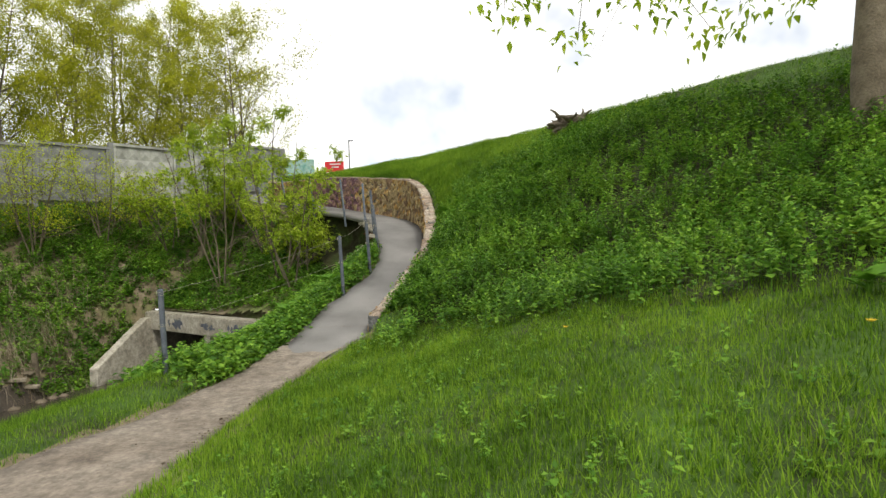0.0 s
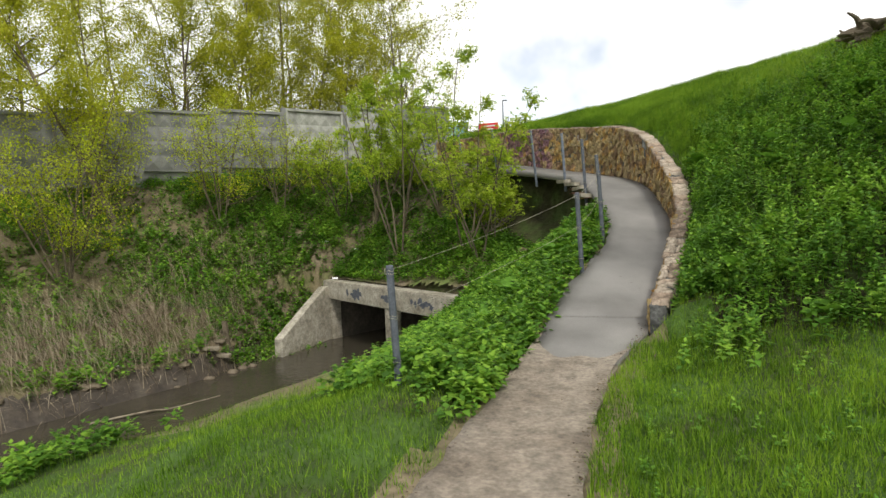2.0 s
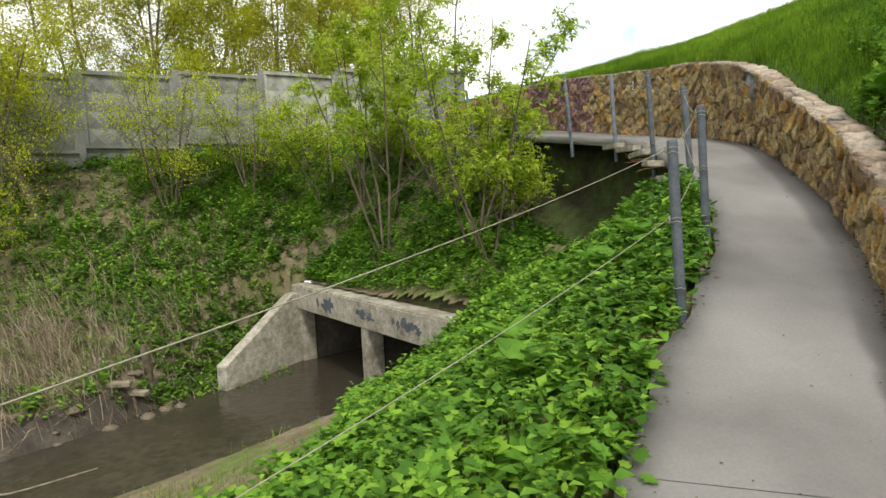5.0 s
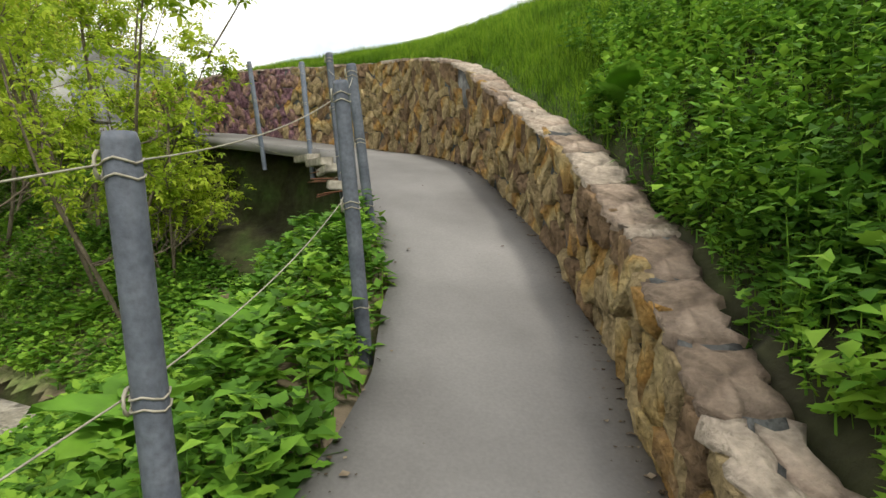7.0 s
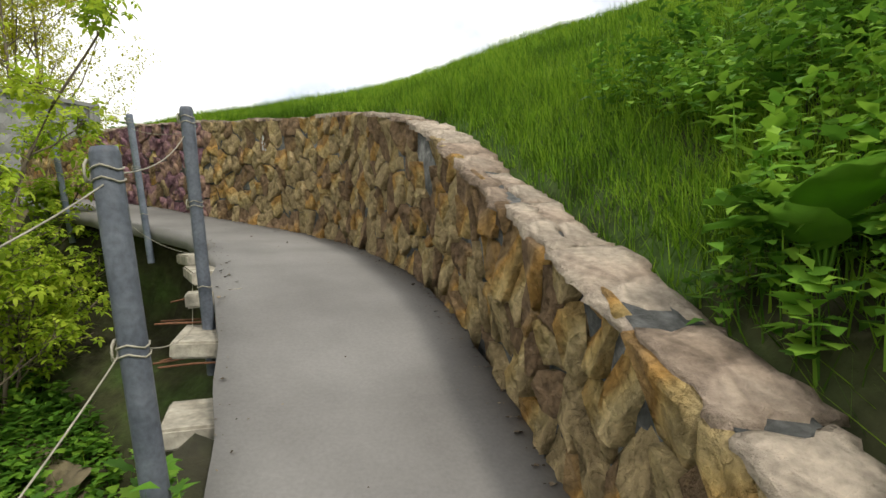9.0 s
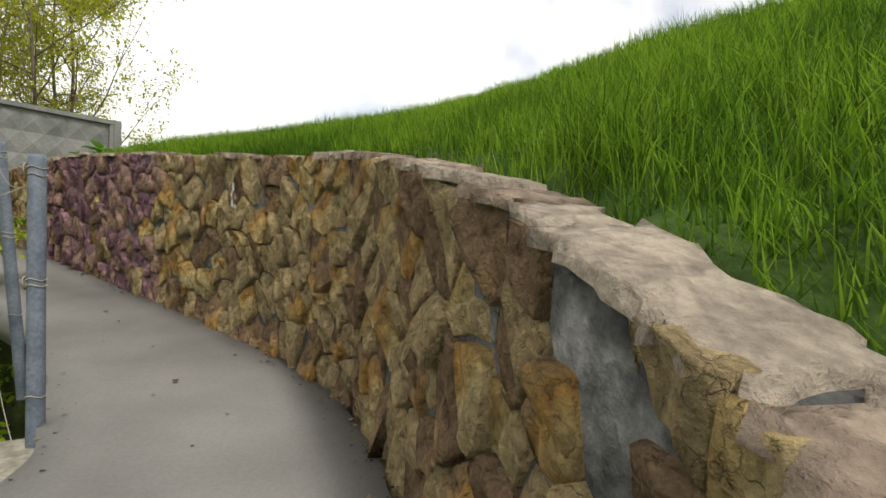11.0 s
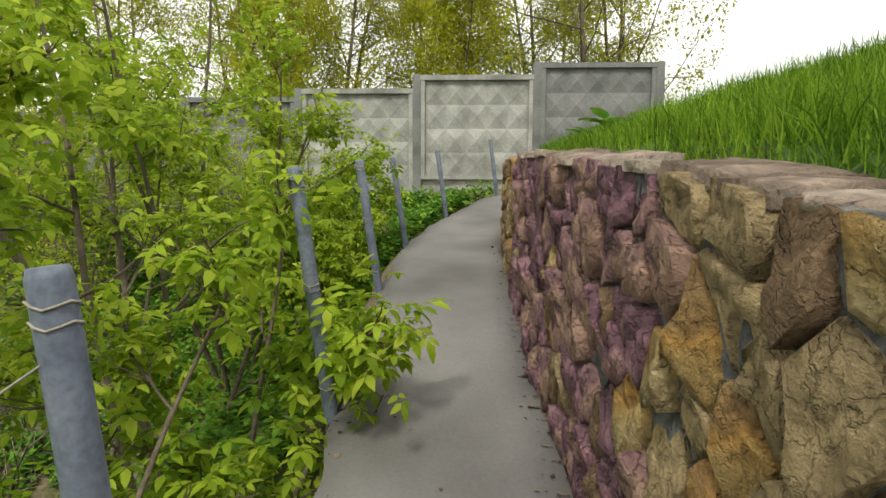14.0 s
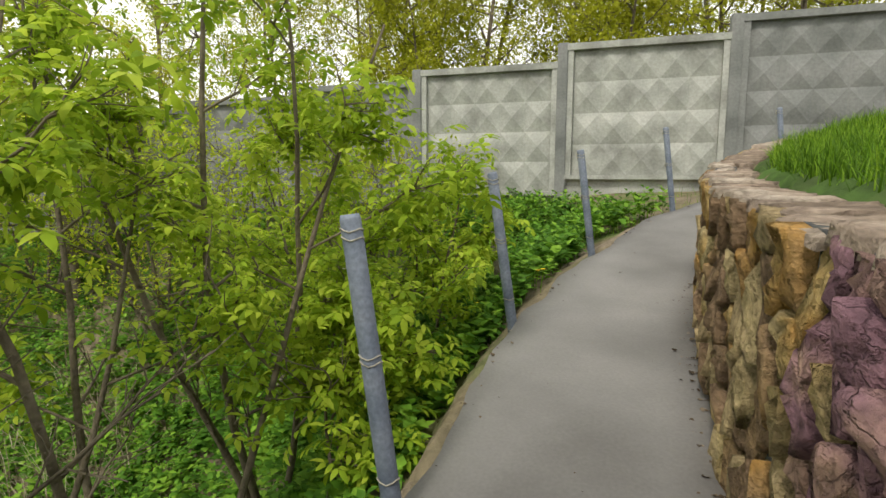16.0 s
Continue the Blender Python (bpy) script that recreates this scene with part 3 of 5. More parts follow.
def build_wall():
    wall = tagged(new("stone_wall"), "curved retaining wall of ochre rubble stone with grey mortar", "wall", kind="structure")
    s = np.linspace(0, WLEN, 160)
    h = wall_h(s) - 0.05
    prof = [wall_at(s, np.full_like(s, -0.3), -0.03), wall_at(s, h, -0.03), wall_at(s, h, 0.02 - cap_width(s)), wall_at(s, np.full_like(s, -0.3), 0.02 - cap_width(s))]
    verts = np.stack(prof, 1).reshape(-1, 3)
    r = np.arange(len(s) - 1)[:, None] * 4
    quads = np.concatenate([np.stack([r[:, 0] + k, r[:, 0] + (k + 1) % 4, r[:, 0] + 4 + (k + 1) % 4, r[:, 0] + 4 + k], -1) for k in range(4)])
    e = 4 * (len(s) - 1)
    quads = np.vstack([quads, [[3, 2, 1, 0]], [[e, e + 1, e + 2, e + 3]]])
    part_np("mortar_core", verts, quads, M_MORTAR, wall, "grey mortar bed between the stones")
    return wall


WALL = build_wall()


# ---- concrete fence ----
def fence_panel_mesh(width, light):
    """One panel: frame, four rows of five pyramids, a ledge and a plain foot."""
    bm = bmesh.new()
    foot, rows, cols, edge = 0.46, 4, 5, 0.12
    high = 3.0
    cell_w, cell_h = (width - 2 * edge) / cols, (high - foot - 0.08 - edge) / rows

    def quad(pts):
        bm.faces.new([bm.verts.new(p) for p in pts])

    for c in range(cols):
        for r in range(rows):
            x0, z0 = edge + c * cell_w, foot + 0.08 + r * cell_h
            x1, z1 = x0 + cell_w, z0 + cell_h
            apex = ((x0 + x1) / 2, -0.065, (z0 + z1) / 2)
            ring = [(x0, 0, z0), (x1, 0, z0), (x1, 0, z1), (x0, 0, z1)]
            for k in range(4):
                quad([ring[k], ring[(k + 1) % 4], apex])
    quad([(0, 0.0, 0), (width, 0.0, 0), (width, 0.0, foot + 0.1), (0, 0.0, foot + 0.1)])
    quad([(0, 0.14, 0), (0, 0.14, high), (width, 0.14, high), (width, 0.14, 0)])
    for sx, sz, cx, cz, cy, dep in ((width, edge, width / 2, high - edge / 2, 0.01, 0.26), (edge, high - foot, edge / 2, foot + (high - foot) / 2, 0.0, 0.2),
                                    (edge, high - foot, width - edge / 2, foot + (high - foot) / 2, 0.0, 0.2), (width, 0.08, width / 2, foot + 0.04, -0.01, 0.22)):
        geo = bmesh.ops.create_cube(bm, size=1)["verts"]
        bmesh.ops.scale(bm, vec=(sx, dep, sz), verts=geo)
        bmesh.ops.translate(bm, vec=(cx, cy, cz), verts=geo)
    me = bpy.data.meshes.new("panel")
    bm.to_mesh(me)
    bm.free()
    me.materials.append(M_FENCE_LIGHT if light else M_FENCE)
    return me


def build_fence():
    fence = tagged(new("concrete_fence"), "tall stepped grey concrete slab fence with pyramid relief", "fence", kind="structure")
    origin, step = np.array([-15.456, 25.433]), np.array([2.03, 2.155])
    pitch = float(np.linalg.norm(step))
    yaw = math.degrees(math.atan2(step[1], step[0]))
    tops = {-5: 5.55, -4: 5.75, -3: 5.95, -2: 6.12, -1: 6.3, 0: 6.5, 1: 6.82, 2: 7.1}
    dark, light = fence_panel_mesh(pitch - 0.16, False), fence_panel_mesh(pitch - 0.16, True)
    for k, top in tops.items():
        ob = new("panel", light if k in (0, 1) else dark)
        p = origin + step * k + step / pitch * 0.08
        ob.matrix_world = pose(p[0], p[1], top - 3.0, 0, 0, yaw)
        ob.parent = fence
        for q in ((k, k + 1) if k == 2 else (k,)):
            w = origin + step * q
            post = part("post", box_bm(0.2, 0.26, 3.5, (0, 0, -1.75), 0.015), M_FENCE, fence)
            post.matrix_world = pose(w[0], w[1], max(top, tops.get(q - 1, top)) + 0.02, 0, 0, yaw)
    block = part("footing_block", box_bm(0.9, 0.5, 0.35, (0, 0, 0), 0.03), M_WHITE, fence, "pale concrete footing block")
    w = origin + step * 0.05
    block.matrix_world = pose(w[0] + 0.15, w[1] - 0.3, 3.35, 0, 0, yaw)


build_fence()


# ---- culvert ----
def build_culvert():
    head = thing("culvert", (HEAD_A[0], HEAD_A[1], WATER), "weathered concrete twin box culvert with graffiti traces over a stream", "culvert")
    head.rotation_euler = (0, 0, math.atan2(HEAD_DIR[1], HEAD_DIR[0]))
    L, up = 7.45, -0.72 - WATER
    part("head_beam", box_bm(L, 0.5, 0.62, (L / 2, 0.25, up - 0.31), 0.03), M_CONCRETE, head)
    for x, w in ((0.22, 0.44), (3.75, 0.3), (L - 0.35, 0.7)):
        part("pier", box_bm(w, 0.4, 2.4, (x, 0.23, up - 0.62 - 1.2 + 0.01), 0.02), M_CONCRETE, head)
        # behind the pier's front the concrete's colour also carries the tunnel's shade
        part("inner_wall", box_bm(w - 0.02, 13.5, 2.4, (x, 7.2, up - 0.62 - 1.2 + 0.01), 0.0), M_MOSS_SHADE, head, "damp dark-stained concrete wall inside the culvert, tunnel shade in its colour")
    # roof coloured for shade too; the end wall is added to keep openings dark
    part("roof_slab", box_bm(L, 13.6, 0.2, (L / 2, 7.32, up - 0.5), 0.0), M_MOSS_SHADE, head)
    part("dark_end_wall", box_bm(L, 0.2, 2.6, (L / 2, 14.15, up - 1.5), 0.0), M_MOSS_SHADE, head)
    # soil banked up behind the beam
    a, b = np.meshgrid(np.linspace(0.04, L - 0.04, 40), np.linspace(0.49, 2.4, 12), indexing="ij")
    rise = up - 0.07 + (b - 0.49) * 0.62 + 0.05 * wave(a, b, 3.0, 71) * np.clip((b - 0.49) * 3, 0, 1)
    i, j = np.meshgrid(np.arange(39), np.arange(11), indexing="ij")
    q = (i * 12 + j).reshape(-1)
    part_np("earth_cover", np.stack([a, b, rise], -1).reshape(-1, 3), np.stack([q, q + 12, q + 13, q + 1], -1), M_GROUND, head, "brown soil banked up over the culvert roof", smooth=True)
    for x, l, lab in ((0.05, 2.6, "sloping concrete wing wall"), (L - 0.25, 1.7, "low broken wing wall")):
        bm = bmesh.new()
        tall, low = up - 0.2, (0.55 if l > 2 else 0.15)
        if l < 2:
            tall = 0.7
        pts = [(0, 0, -0.5), (0, -l, -0.5), (0, -l, low), (0, -l * 0.12, tall), (0, 0, tall)]
        a = [bm.verts.new(p) for p in pts]
        b = [bm.verts.new((p[0] + 0.3, p[1], p[2])) for p in pts]
        bm.faces.new(a)
        bm.faces.new(b[::-1])
        for k in range(5):
            bm.faces.new([a[k], b[k], b[(k + 1) % 5], a[(k + 1) % 5]])
        bmesh.ops.recalc_face_normals(bm, faces=bm.faces)
        bmesh.ops.bevel(bm, geom=bm.edges[:], offset=0.02, segments=1, affect="EDGES")
        w = part("wing_wall", bm, M_CONCRETE, head, lab)
        w.rotation_euler = (0, 0, radians(36 - 12) if l > 2 else radians(20))
        w.location = (x, 0, 0)


build_culvert()


# ---- rail posts and wires ----
# foot x, y, top x, y, z
POSTS = [(-3.85, 7.3, -3.84, 7.32, 1.02), (-2.19, 11.3, -2.185, 11.31, 1.72), (-1.83, 12.76, -1.83, 12.70, 2.12), (-1.80, 14.10, -1.84, 14.04, 2.52), (-2.12, 15.85, -2.13, 15.81, 3.06),
         (-2.66, 17.85, -2.67, 17.9, 3.49), (-3.58, 19.02, -3.6, 19.0, 3.77), (-4.9, 20.14, -4.94, 20.1, 4.02), (-6.3, 21.38, -6.33, 21.35, 4.17), (-7.8, 22.8, -7.85, 22.78, 4.33),
         (-8.9, 24.42, -8.94, 24.42, 4.57), (-9.85, 26.55, -9.88, 26.55, 4.95), (-9.75, 28.6, -9.75, 28.6, 5.3)]


def loop_arrays(centre, radius, wire=0.0028):
    th = np.linspace(0, 2 * np.pi, 13)
    pts = np.stack([np.cos(th) * radius, np.sin(th) * radius, 0.006 * np.sin(3 * th)], -1) + centre
    return tube_arrays(pts, np.full(len(pts), wire), 5)


def build_posts():
    for k, (fx, fy, tx, ty, tz) in enumerate(POSTS):
        fx, fy = (fx + 0.06, fy) if k < 6 else (fx + 0.085, fy + 0.085)     # the posts lean outwards
        z0 = float(ground_z(fx, fy))
        beside = int(np.argmin((LEFT[:, 0] - fx) ** 2 + (LEFT[:, 1] - fy) ** 2))
        if k > 1:
            z0 = max(z0, float(LEFT[beside, 2]) - 0.12)      # bolted to the slab's edge where the soil is gone
        post = thing("rail_post", (fx, fy, z0), "grey painted steel pipe rail post with wire tied round", "post", "rail posts along the path")
        top = np.array([tx - fx, ty - fy, tz - z0])
        sides, r = 16, 0.036
        pts = np.array([top * t for t in (-0.2, 0.3, 0.7, 0.985, 1.0)])
        v, f = tube_arrays(pts, [r, r, r, r, r * 0.86], sides)
        capv = np.vstack([v, top[None]])
        last = 4 * sides
        tris = np.stack([np.full(sides, len(v)), last + np.arange(sides), last + (np.arange(sides) + 1) % sides], -1)
        part_np("pipe", capv, [f, tris], M_PIPE if k < 5 else M_STEEL, post, smooth=True)
        for t in (0.955, 0.93, 0.58, 0.56, 0.2):
            v, f = loop_arrays(top * t, r + 0.003)
            part_np("wire_tie", v, f, M_WIRE, post, smooth=True)
        for t in (0.95, 0.57):
            th = np.linspace(0, 2 * np.pi, 11)
            ring = np.stack([0 * th - 0.045, np.cos(th) * 0.022, np.sin(th) * 0.028], -1) + top * t
            v, f = tube_arrays(ring, np.full(11, 0.005), 5)
            part_np("wire_ring", v, f, M_WIRE, post, smooth=True)
    for a, b in zip(POSTS[:7], POSTS[1:7]):
        for t in (0.95, 0.57):
            za, zb = float(ground_z(a[0], a[1])), float(ground_z(b[0], b[1]))
            p = np.array([a[0] - 0.03, a[1], za + (a[4] - za) * t])
            q = np.array([b[0] - 0.03, b[1], zb + (b[4] - zb) * t])
            u = np.linspace(0, 1, 14)[:, None]
            line = p * (1 - u) + q * u
            line[:, 2] -= (0.05 * 4 * u * (1 - u))[:, 0]
            v, f = tube_arrays(line, np.full(14, 0.0024), 5)
            ob = new("rail_wire", mesh_from("rail_wire", v, f, M_WIRE, True))
            tagged(ob, "thin pale wire strung between rail posts", "wire", "rail wires")


build_posts()


# ---- plants ----
def leaf_template(width=0.5, fold=0.12, droop=0.15):
    """A pointed leaf one unit long, folded along its rib: 6 points, 4 quads as triangles."""
    v = np.array([(0, 0, 0), (-width * 0.5, 0.38, fold), (0, 0.42, 0), (width * 0.5, 0.38, fold), (-width * 0.3, 0.72, fold * 0.6 - droop * 0.5),
                  (0, 0.74, -droop * 0.4), (width * 0.3, 0.72, fold * 0.6 - droop * 0.5), (0, 1.0, -droop)])
    f = np.array([(0, 2, 1), (0, 3, 2), (1, 2, 5), (1, 5, 4), (2, 3, 6), (2, 6, 5), (4, 5, 7), (5, 6, 7)])
    return v, f


def placed(v, f, yaw, tilt, size, at):
    r = turns(np.array([yaw]), np.array([tilt]))[0]
    return (v @ r.T) * size + np.array(at), f


def plant_template(seed, tall, leaves, leaf, width=0.55, cut="folded"):
    """A weed: a stem with leaves set round it in tiers."""
    r = np.random.default_rng(seed)
    lv, lf = leaf_template(width)
    if cut == "folded":
        lv, lf = lv[[0, 1, 2, 3, 7]], np.array([(0, 2, 1), (0, 3, 2), (1, 2, 4), (2, 3, 4)])
    if cut == "lobed":
        half = np.array([(0.27, 0.06), (0.24, 0.26), (0.5, 0.42), (0.26, 0.56), (0.27, 0.78), (0.12, 0.8)])
        rim = np.vstack([[(0, 0)], half, [(0, 1.0)], half[::-1] * (-1, 1)])
        lv = np.vstack([np.c_[rim, 0.10 * np.abs(rim[:, 0]) - 0.16 * rim[:, 1] ** 2], [(0, 0.42, -0.05)]]) * (1.1, 1, 1)
        lf = np.array([(k, (k + 1) % 14, 14) for k in range(14)])
    if cut == "plain":
        lv, lf = lv[[0, 1, 3, 7]], np.array([(0, 2, 1), (1, 2, 3)])
    out = []
    for k in range(leaves):
        t = (k + 0.6) / leaves
        yaw = k * 2.4 + r.uniform(-0.4, 0.4)
        out.append(placed(lv, lf, yaw, r.uniform(-0.35, 0.45) + 0.45 * t, leaf * r.uniform(0.7, 1.15) * (1.1 - 0.4 * t), (0.03 * r.normal(), 0.03 * r.normal(), tall * (0.25 + 0.75 * t))))
    sv = np.array([(-0.006, 0, 0), (0.006, 0, 0), (0.0, 0.006, tall)])
    out.append((sv, np.array([(0, 1, 2)])))
    return joined(out)


def scree(x, y):
    """The bare worn track down the far bank, 0 to 1."""
    t = np.clip(((x + 11.3) * 1.5 + (y - 20.6) * 1.2) / 3.7, 0, 1)
    return np.exp(-((x + 11.3 - 1.5 * t) ** 2 + (y - 20.6 - 1.2 * t) ** 2) / 0.35)


def scattered(n, x0, x1, y0, y1, keep, seed):
    """Random places on the ground; keep(x, y, right, left, stream) gives the chance of each."""
    r = np.random.default_rng(seed)
    x, y = r.uniform(x0, x1, n), r.uniform(y0, y1, n)
    p = keep(x, y, at_grid(GR, x, y), at_grid(GL, x, y), at_grid(GS, x, y))
    ok = r.uniform(0, 1, n) < p
    x, y = x[ok], y[ok]
    al, ah = culvert_axes(x, y)
    cover = np.where((al > 0.04) & (al < 7.4) & (ah < -0.44) & (ah > -2.4), -0.80 + (-ah - 0.49) * 0.62, -99)
    return np.stack([x, y, np.maximum(ground_z(x, y), cover)], -1)


def no_culvert(x, y):
    al, ah = culvert_axes(x, y)
    return ~((al > -0.3) & (al < 7.0) & (ah > -0.45) & (ah < 0.6))


def stuff(name, v, f, mat, label, category):
    return tagged(new(name, mesh_from(name, v, f, mat)), label, category, kind="stuff")


def grass_blades(name, spots, low, high, seed, label, bent=False):
    """Thin blades at many spots, straight or bent over."""
    r = np.random.default_rng(seed)
    n = len(spots)
    if bent:
        tpl, f = np.array([(-0.5, 0, 0), (0.5, 0, 0), (-0.38, 0.10, 0.55), (0.38, 0.10, 0.55), (0, 0.42, 1.0)]), np.array([(0, 1, 3), (0, 3, 2), (2, 3, 4)])
    else:
        tpl, f = np.array([(-0.6, 0, 0), (0.6, 0, 0), (0, 0.3, 1.0)]), np.array([(0, 1, 2)])
    h = r.uniform(low, high, n) * (0.8 + 0.35 * wave(spots[:, 0], spots[:, 1], 2.2, 31) + 0.25 * wave(spots[:, 0], spots[:, 1], 9.0, 32))
    w = r.uniform(0.0038, 0.0085, n)
    rot = turns(r.uniform(0, 2 * np.pi, n), r.uniform(-0.7, 0.25, n))
    v = np.einsum("nij,nkj->nki", rot, tpl[None] * np.stack([w, h, h], -1)[:, None]) + spots[:, None]
    v[..., 2] -= 0.01
    faces = (f[None] + (np.arange(n) * len(tpl))[:, None, None]).reshape(-1, 3)
    return stuff(name, v.reshape(-1, 3), faces, M_GRASS, label, "grass")


def grow_grass():
    def hill(x, y, r, l, s):
        near = np.exp(-np.maximum(0, r - 2.5) / 4.0)
        return np.where((r > np.where(y < 9.2, -0.02 + 0.16 * wave(x, y, 5.0, 29), 0.4)) & (crest(x, y) < 1.2), (0.2 + 0.8 * near) * (1 - 0.94 * weedy(x, y, r)), 0)

    def upper(x, y, r, l, s):
        return np.where(y > 13.5, hill(x, y, r, l, s), 0)

    def lower(x, y, r, l, s):
        return np.where((y <= 13.5) & (y > -1.5), hill(x, y, r, l, s) * (0.55 + 0.45 * (np.hypot(x, y - 2) < 7)), 0)

    grass_blades("embankment_grass", scattered(800000, -10, 7, 13, 31, upper, 41), 0.09, 0.23, 51, "long bright green spring grass on the embankment", True)
    grass_blades("meadow_grass", scattered(760000, -3, 9, -1.5, 13.6, lower, 42), 0.04, 0.14, 52, "fresh green grass on the lower embankment")
    grass_blades("bank_grass", scattered(240000, -11, -2, -1, 12, lambda x, y, r, l, s: np.where((l > -0.06) & (s > 1.9), 0.25 + 0.75 * (l < 2.5), 0) * smoothstep(-0.05, 0.3, l + 0.12 * wave(x, y, 4, 22)), 43), 0.04, 0.14, 53, "short grass on the verge above the stream")
    grass_blades("far_bank_grass", scattered(60000, -26, -3, 8, 31, lambda x, y, r, l, s: np.where((l > 0.5) & (s > 2.6) & no_culvert(x, y), (0.35 + 0.3 * wave(x, y, 0.8, 23)) * (1 - 0.9 * scree(x, y)), 0), 44), 0.12, 0.3, 54, "thin grass on the far stream bank")


    def beside(x, y, r, l, s):
        return np.where((r > 0.3) & (r < 2.2), 1 - 0.75 * smoothstep(0.9, 1.8, r), 0) * (0.25 + 0.75 * smoothstep(13.5, 14.5, y))

    grass_blades("wall_side_grass", scattered(300000, -5.5, 2.6, 9.2, 22.5, beside, 45), 0.08, 0.2, 55, "tufted grass growing against the back of the wall")


def grow_weeds():
    # nettle-like weeds on the embankment, leafy cover on the banks
    kinds = [plant_template(61, 0.30, 17, 0.09, 0.6, "plain"), plant_template(62, 0.44, 22, 0.10, 0.55, "plain"), plant_template(63, 0.20, 8, 0.13, 0.75), plant_template(64, 0.30, 9, 0.14, 0.8, "plain"), plant_template(65, 0.36, 10, 0.13, 0.6, "plain"), plant_template(66, 0.26, 11, 0.105, 0.75, "lobed"), plant_template(67, 0.34, 12, 0.11, 0.6, "full")]

    def put(name, spots, sizes, seed, label, which):
        r = np.random.default_rng(seed)
        pick = r.integers(0, len(which), len(spots))
        out = []
        for k, w in enumerate(which):
            v, f = kinds[w]
            some = spots[pick == k]
            if len(some):
                out.append(spread_template(v, f, some, r.uniform(0, 6.28, len(some)), r.normal(0, 0.15, len(some)), r.uniform(*sizes, len(some))))
        v, f = joined(out)
        stuff(name, v, f, M_WEED, label, "weeds")

    put("embankment_weeds", scattered(27000, -1.8, 10, 2, 17, lambda x, y, r, l, s: np.where(r > 0.26, weedy(x, y, r) * (0.6 + 0.4 * (r < 4)), 0), 71), (0.4, 1.1), 81, "dense nettle-like weeds on the embankment", (0, 1, 1, 0, 5))
    put("wall_foot_weeds", scattered(9000, -2.2, 1.0, 9.2, 12.9, lambda x, y, r, l, s: np.where((r > 0.27) & (r < 0.85), 0.75 + 0.4 * wave(x, y, 2.5, 35), 0), 77), (0.3, 0.75), 87, "low weeds crowding the back of the wall", (0, 2, 5))
    put("verge_weeds", scattered(11000, -7.5, -1.6, 6.0, 16.5, lambda x, y, r, l, s: np.where((l > -0.03) & (s > 3.5) & (x > np.where(y < 12, -5.2 + 0.12 * (12 - y), -5.2 - 0.42 * (y - 12)) + 0.5 * wave(x, y, 1.6, 33)) & no_culvert(x, y), smoothstep(-0.1, 0.1, l) * smoothstep(0.0, 1.0, y - 6.2 - 0.8 * l) * (1 - 0.9 * smoothstep(13.9, 14.6, y) * (l < 1.3)), 0), 72), (0.4, 1.15), 82, "broad-leaved weeds crowding the path's edge", (5, 5, 6, 2))
    put("slope_weeds", scattered(15000, -12, -2.3, 14, 25, lambda x, y, r, l, s: np.where((l > np.where((y > 14.2) & (y < 20.5), 0.65, 0.4)) & ((s > 2.6) | (culvert_axes(x, y)[1] < -0.44)) & no_culvert(x, y), (0.75 + 0.5 * wave(x, y, 1.0, 24)) * (1 - 0.9 * scree(x, y)), 0), 73), (0.7, 1.2), 83, "leafy weeds on the slope above the culvert", (2, 3, 5))
    put("far_bank_weeds", scattered(42000, -26, -9, 6, 27, lambda x, y, r, l, s: np.where((s > 2.3) & (l > 0.5) & no_culvert(x, y), np.where(y > 16.5, 1, 0.5) * (0.6 + 0.9 * wave(x, y, 0.9, 25)) * (1 - 0.85 * heap(x, y)) * (1 - 0.9 * scree(x, y)), 0), 74), (0.7, 1.4), 84, "patchy weeds on the far stream bank", (3, 4, 2))
    put("meadow_weeds", scattered(3600, -3, 8, -1, 8, lambda x, y, r, l, s: np.where(r > 0.3, 0.35 + 0.4 * wave(x, y, 1.5, 26), 0), 75), (0.25, 0.5), 85, "low weeds in the meadow grass", (0, 2))


def heap(x, y):
    """Where dead stalks lie in heaps on the far bank, 0 to 1."""
    return np.clip(np.exp(-((x + 13.9) ** 2 + (y - 15.3) ** 2) / 1.6) + np.exp(-((x + 15.6) ** 2 + (y - 12.6) ** 2) / 2.2) + 0.7 * np.exp(-((x + 12.6) ** 2 + (y - 17.4) ** 2) / 0.5), 0, 1)


def dry_stalks():
    spots = scattered(52000, -20, -10.5, 8, 20, lambda x, y, r, l, s: np.where((s > 2.0) & (s < 7.0), 0.12 + 0.3 * np.clip(wave(x, y, 0.9, 27), 0, 1) + 0.7 * heap(x, y), 0), 76)
    r = np.random.default_rng(86)
    n = len(spots)
    tpl = np.array([(-0.5, 0, 0), (0.5, 0, 0), (-0.4, 0.3, 0.5), (0.4, 0.3, 0.5), (0, 0.9, 0.75)])
    f = np.array([(0, 1, 3), (0, 3, 2), (2, 3, 4)])
    h = r.uniform(0.35, 1.0, n)
    rot = turns(r.normal(2.4, 0.9, n), r.uniform(-0.6, 0.9, n))
    v = np.einsum("nij,nkj->nki", rot, tpl[None] * np.stack([np.full(n, 0.013), h * 1.4, h * 0.7], -1)[:, None]) + spots[:, None]
    stuff("dry_stalks", v.reshape(-1, 3), (f[None] + (np.arange(n) * 5)[:, None, None]).reshape(-1, 3), M_DRY, "heaps of dry pale stalks on the far bank", "stalks")


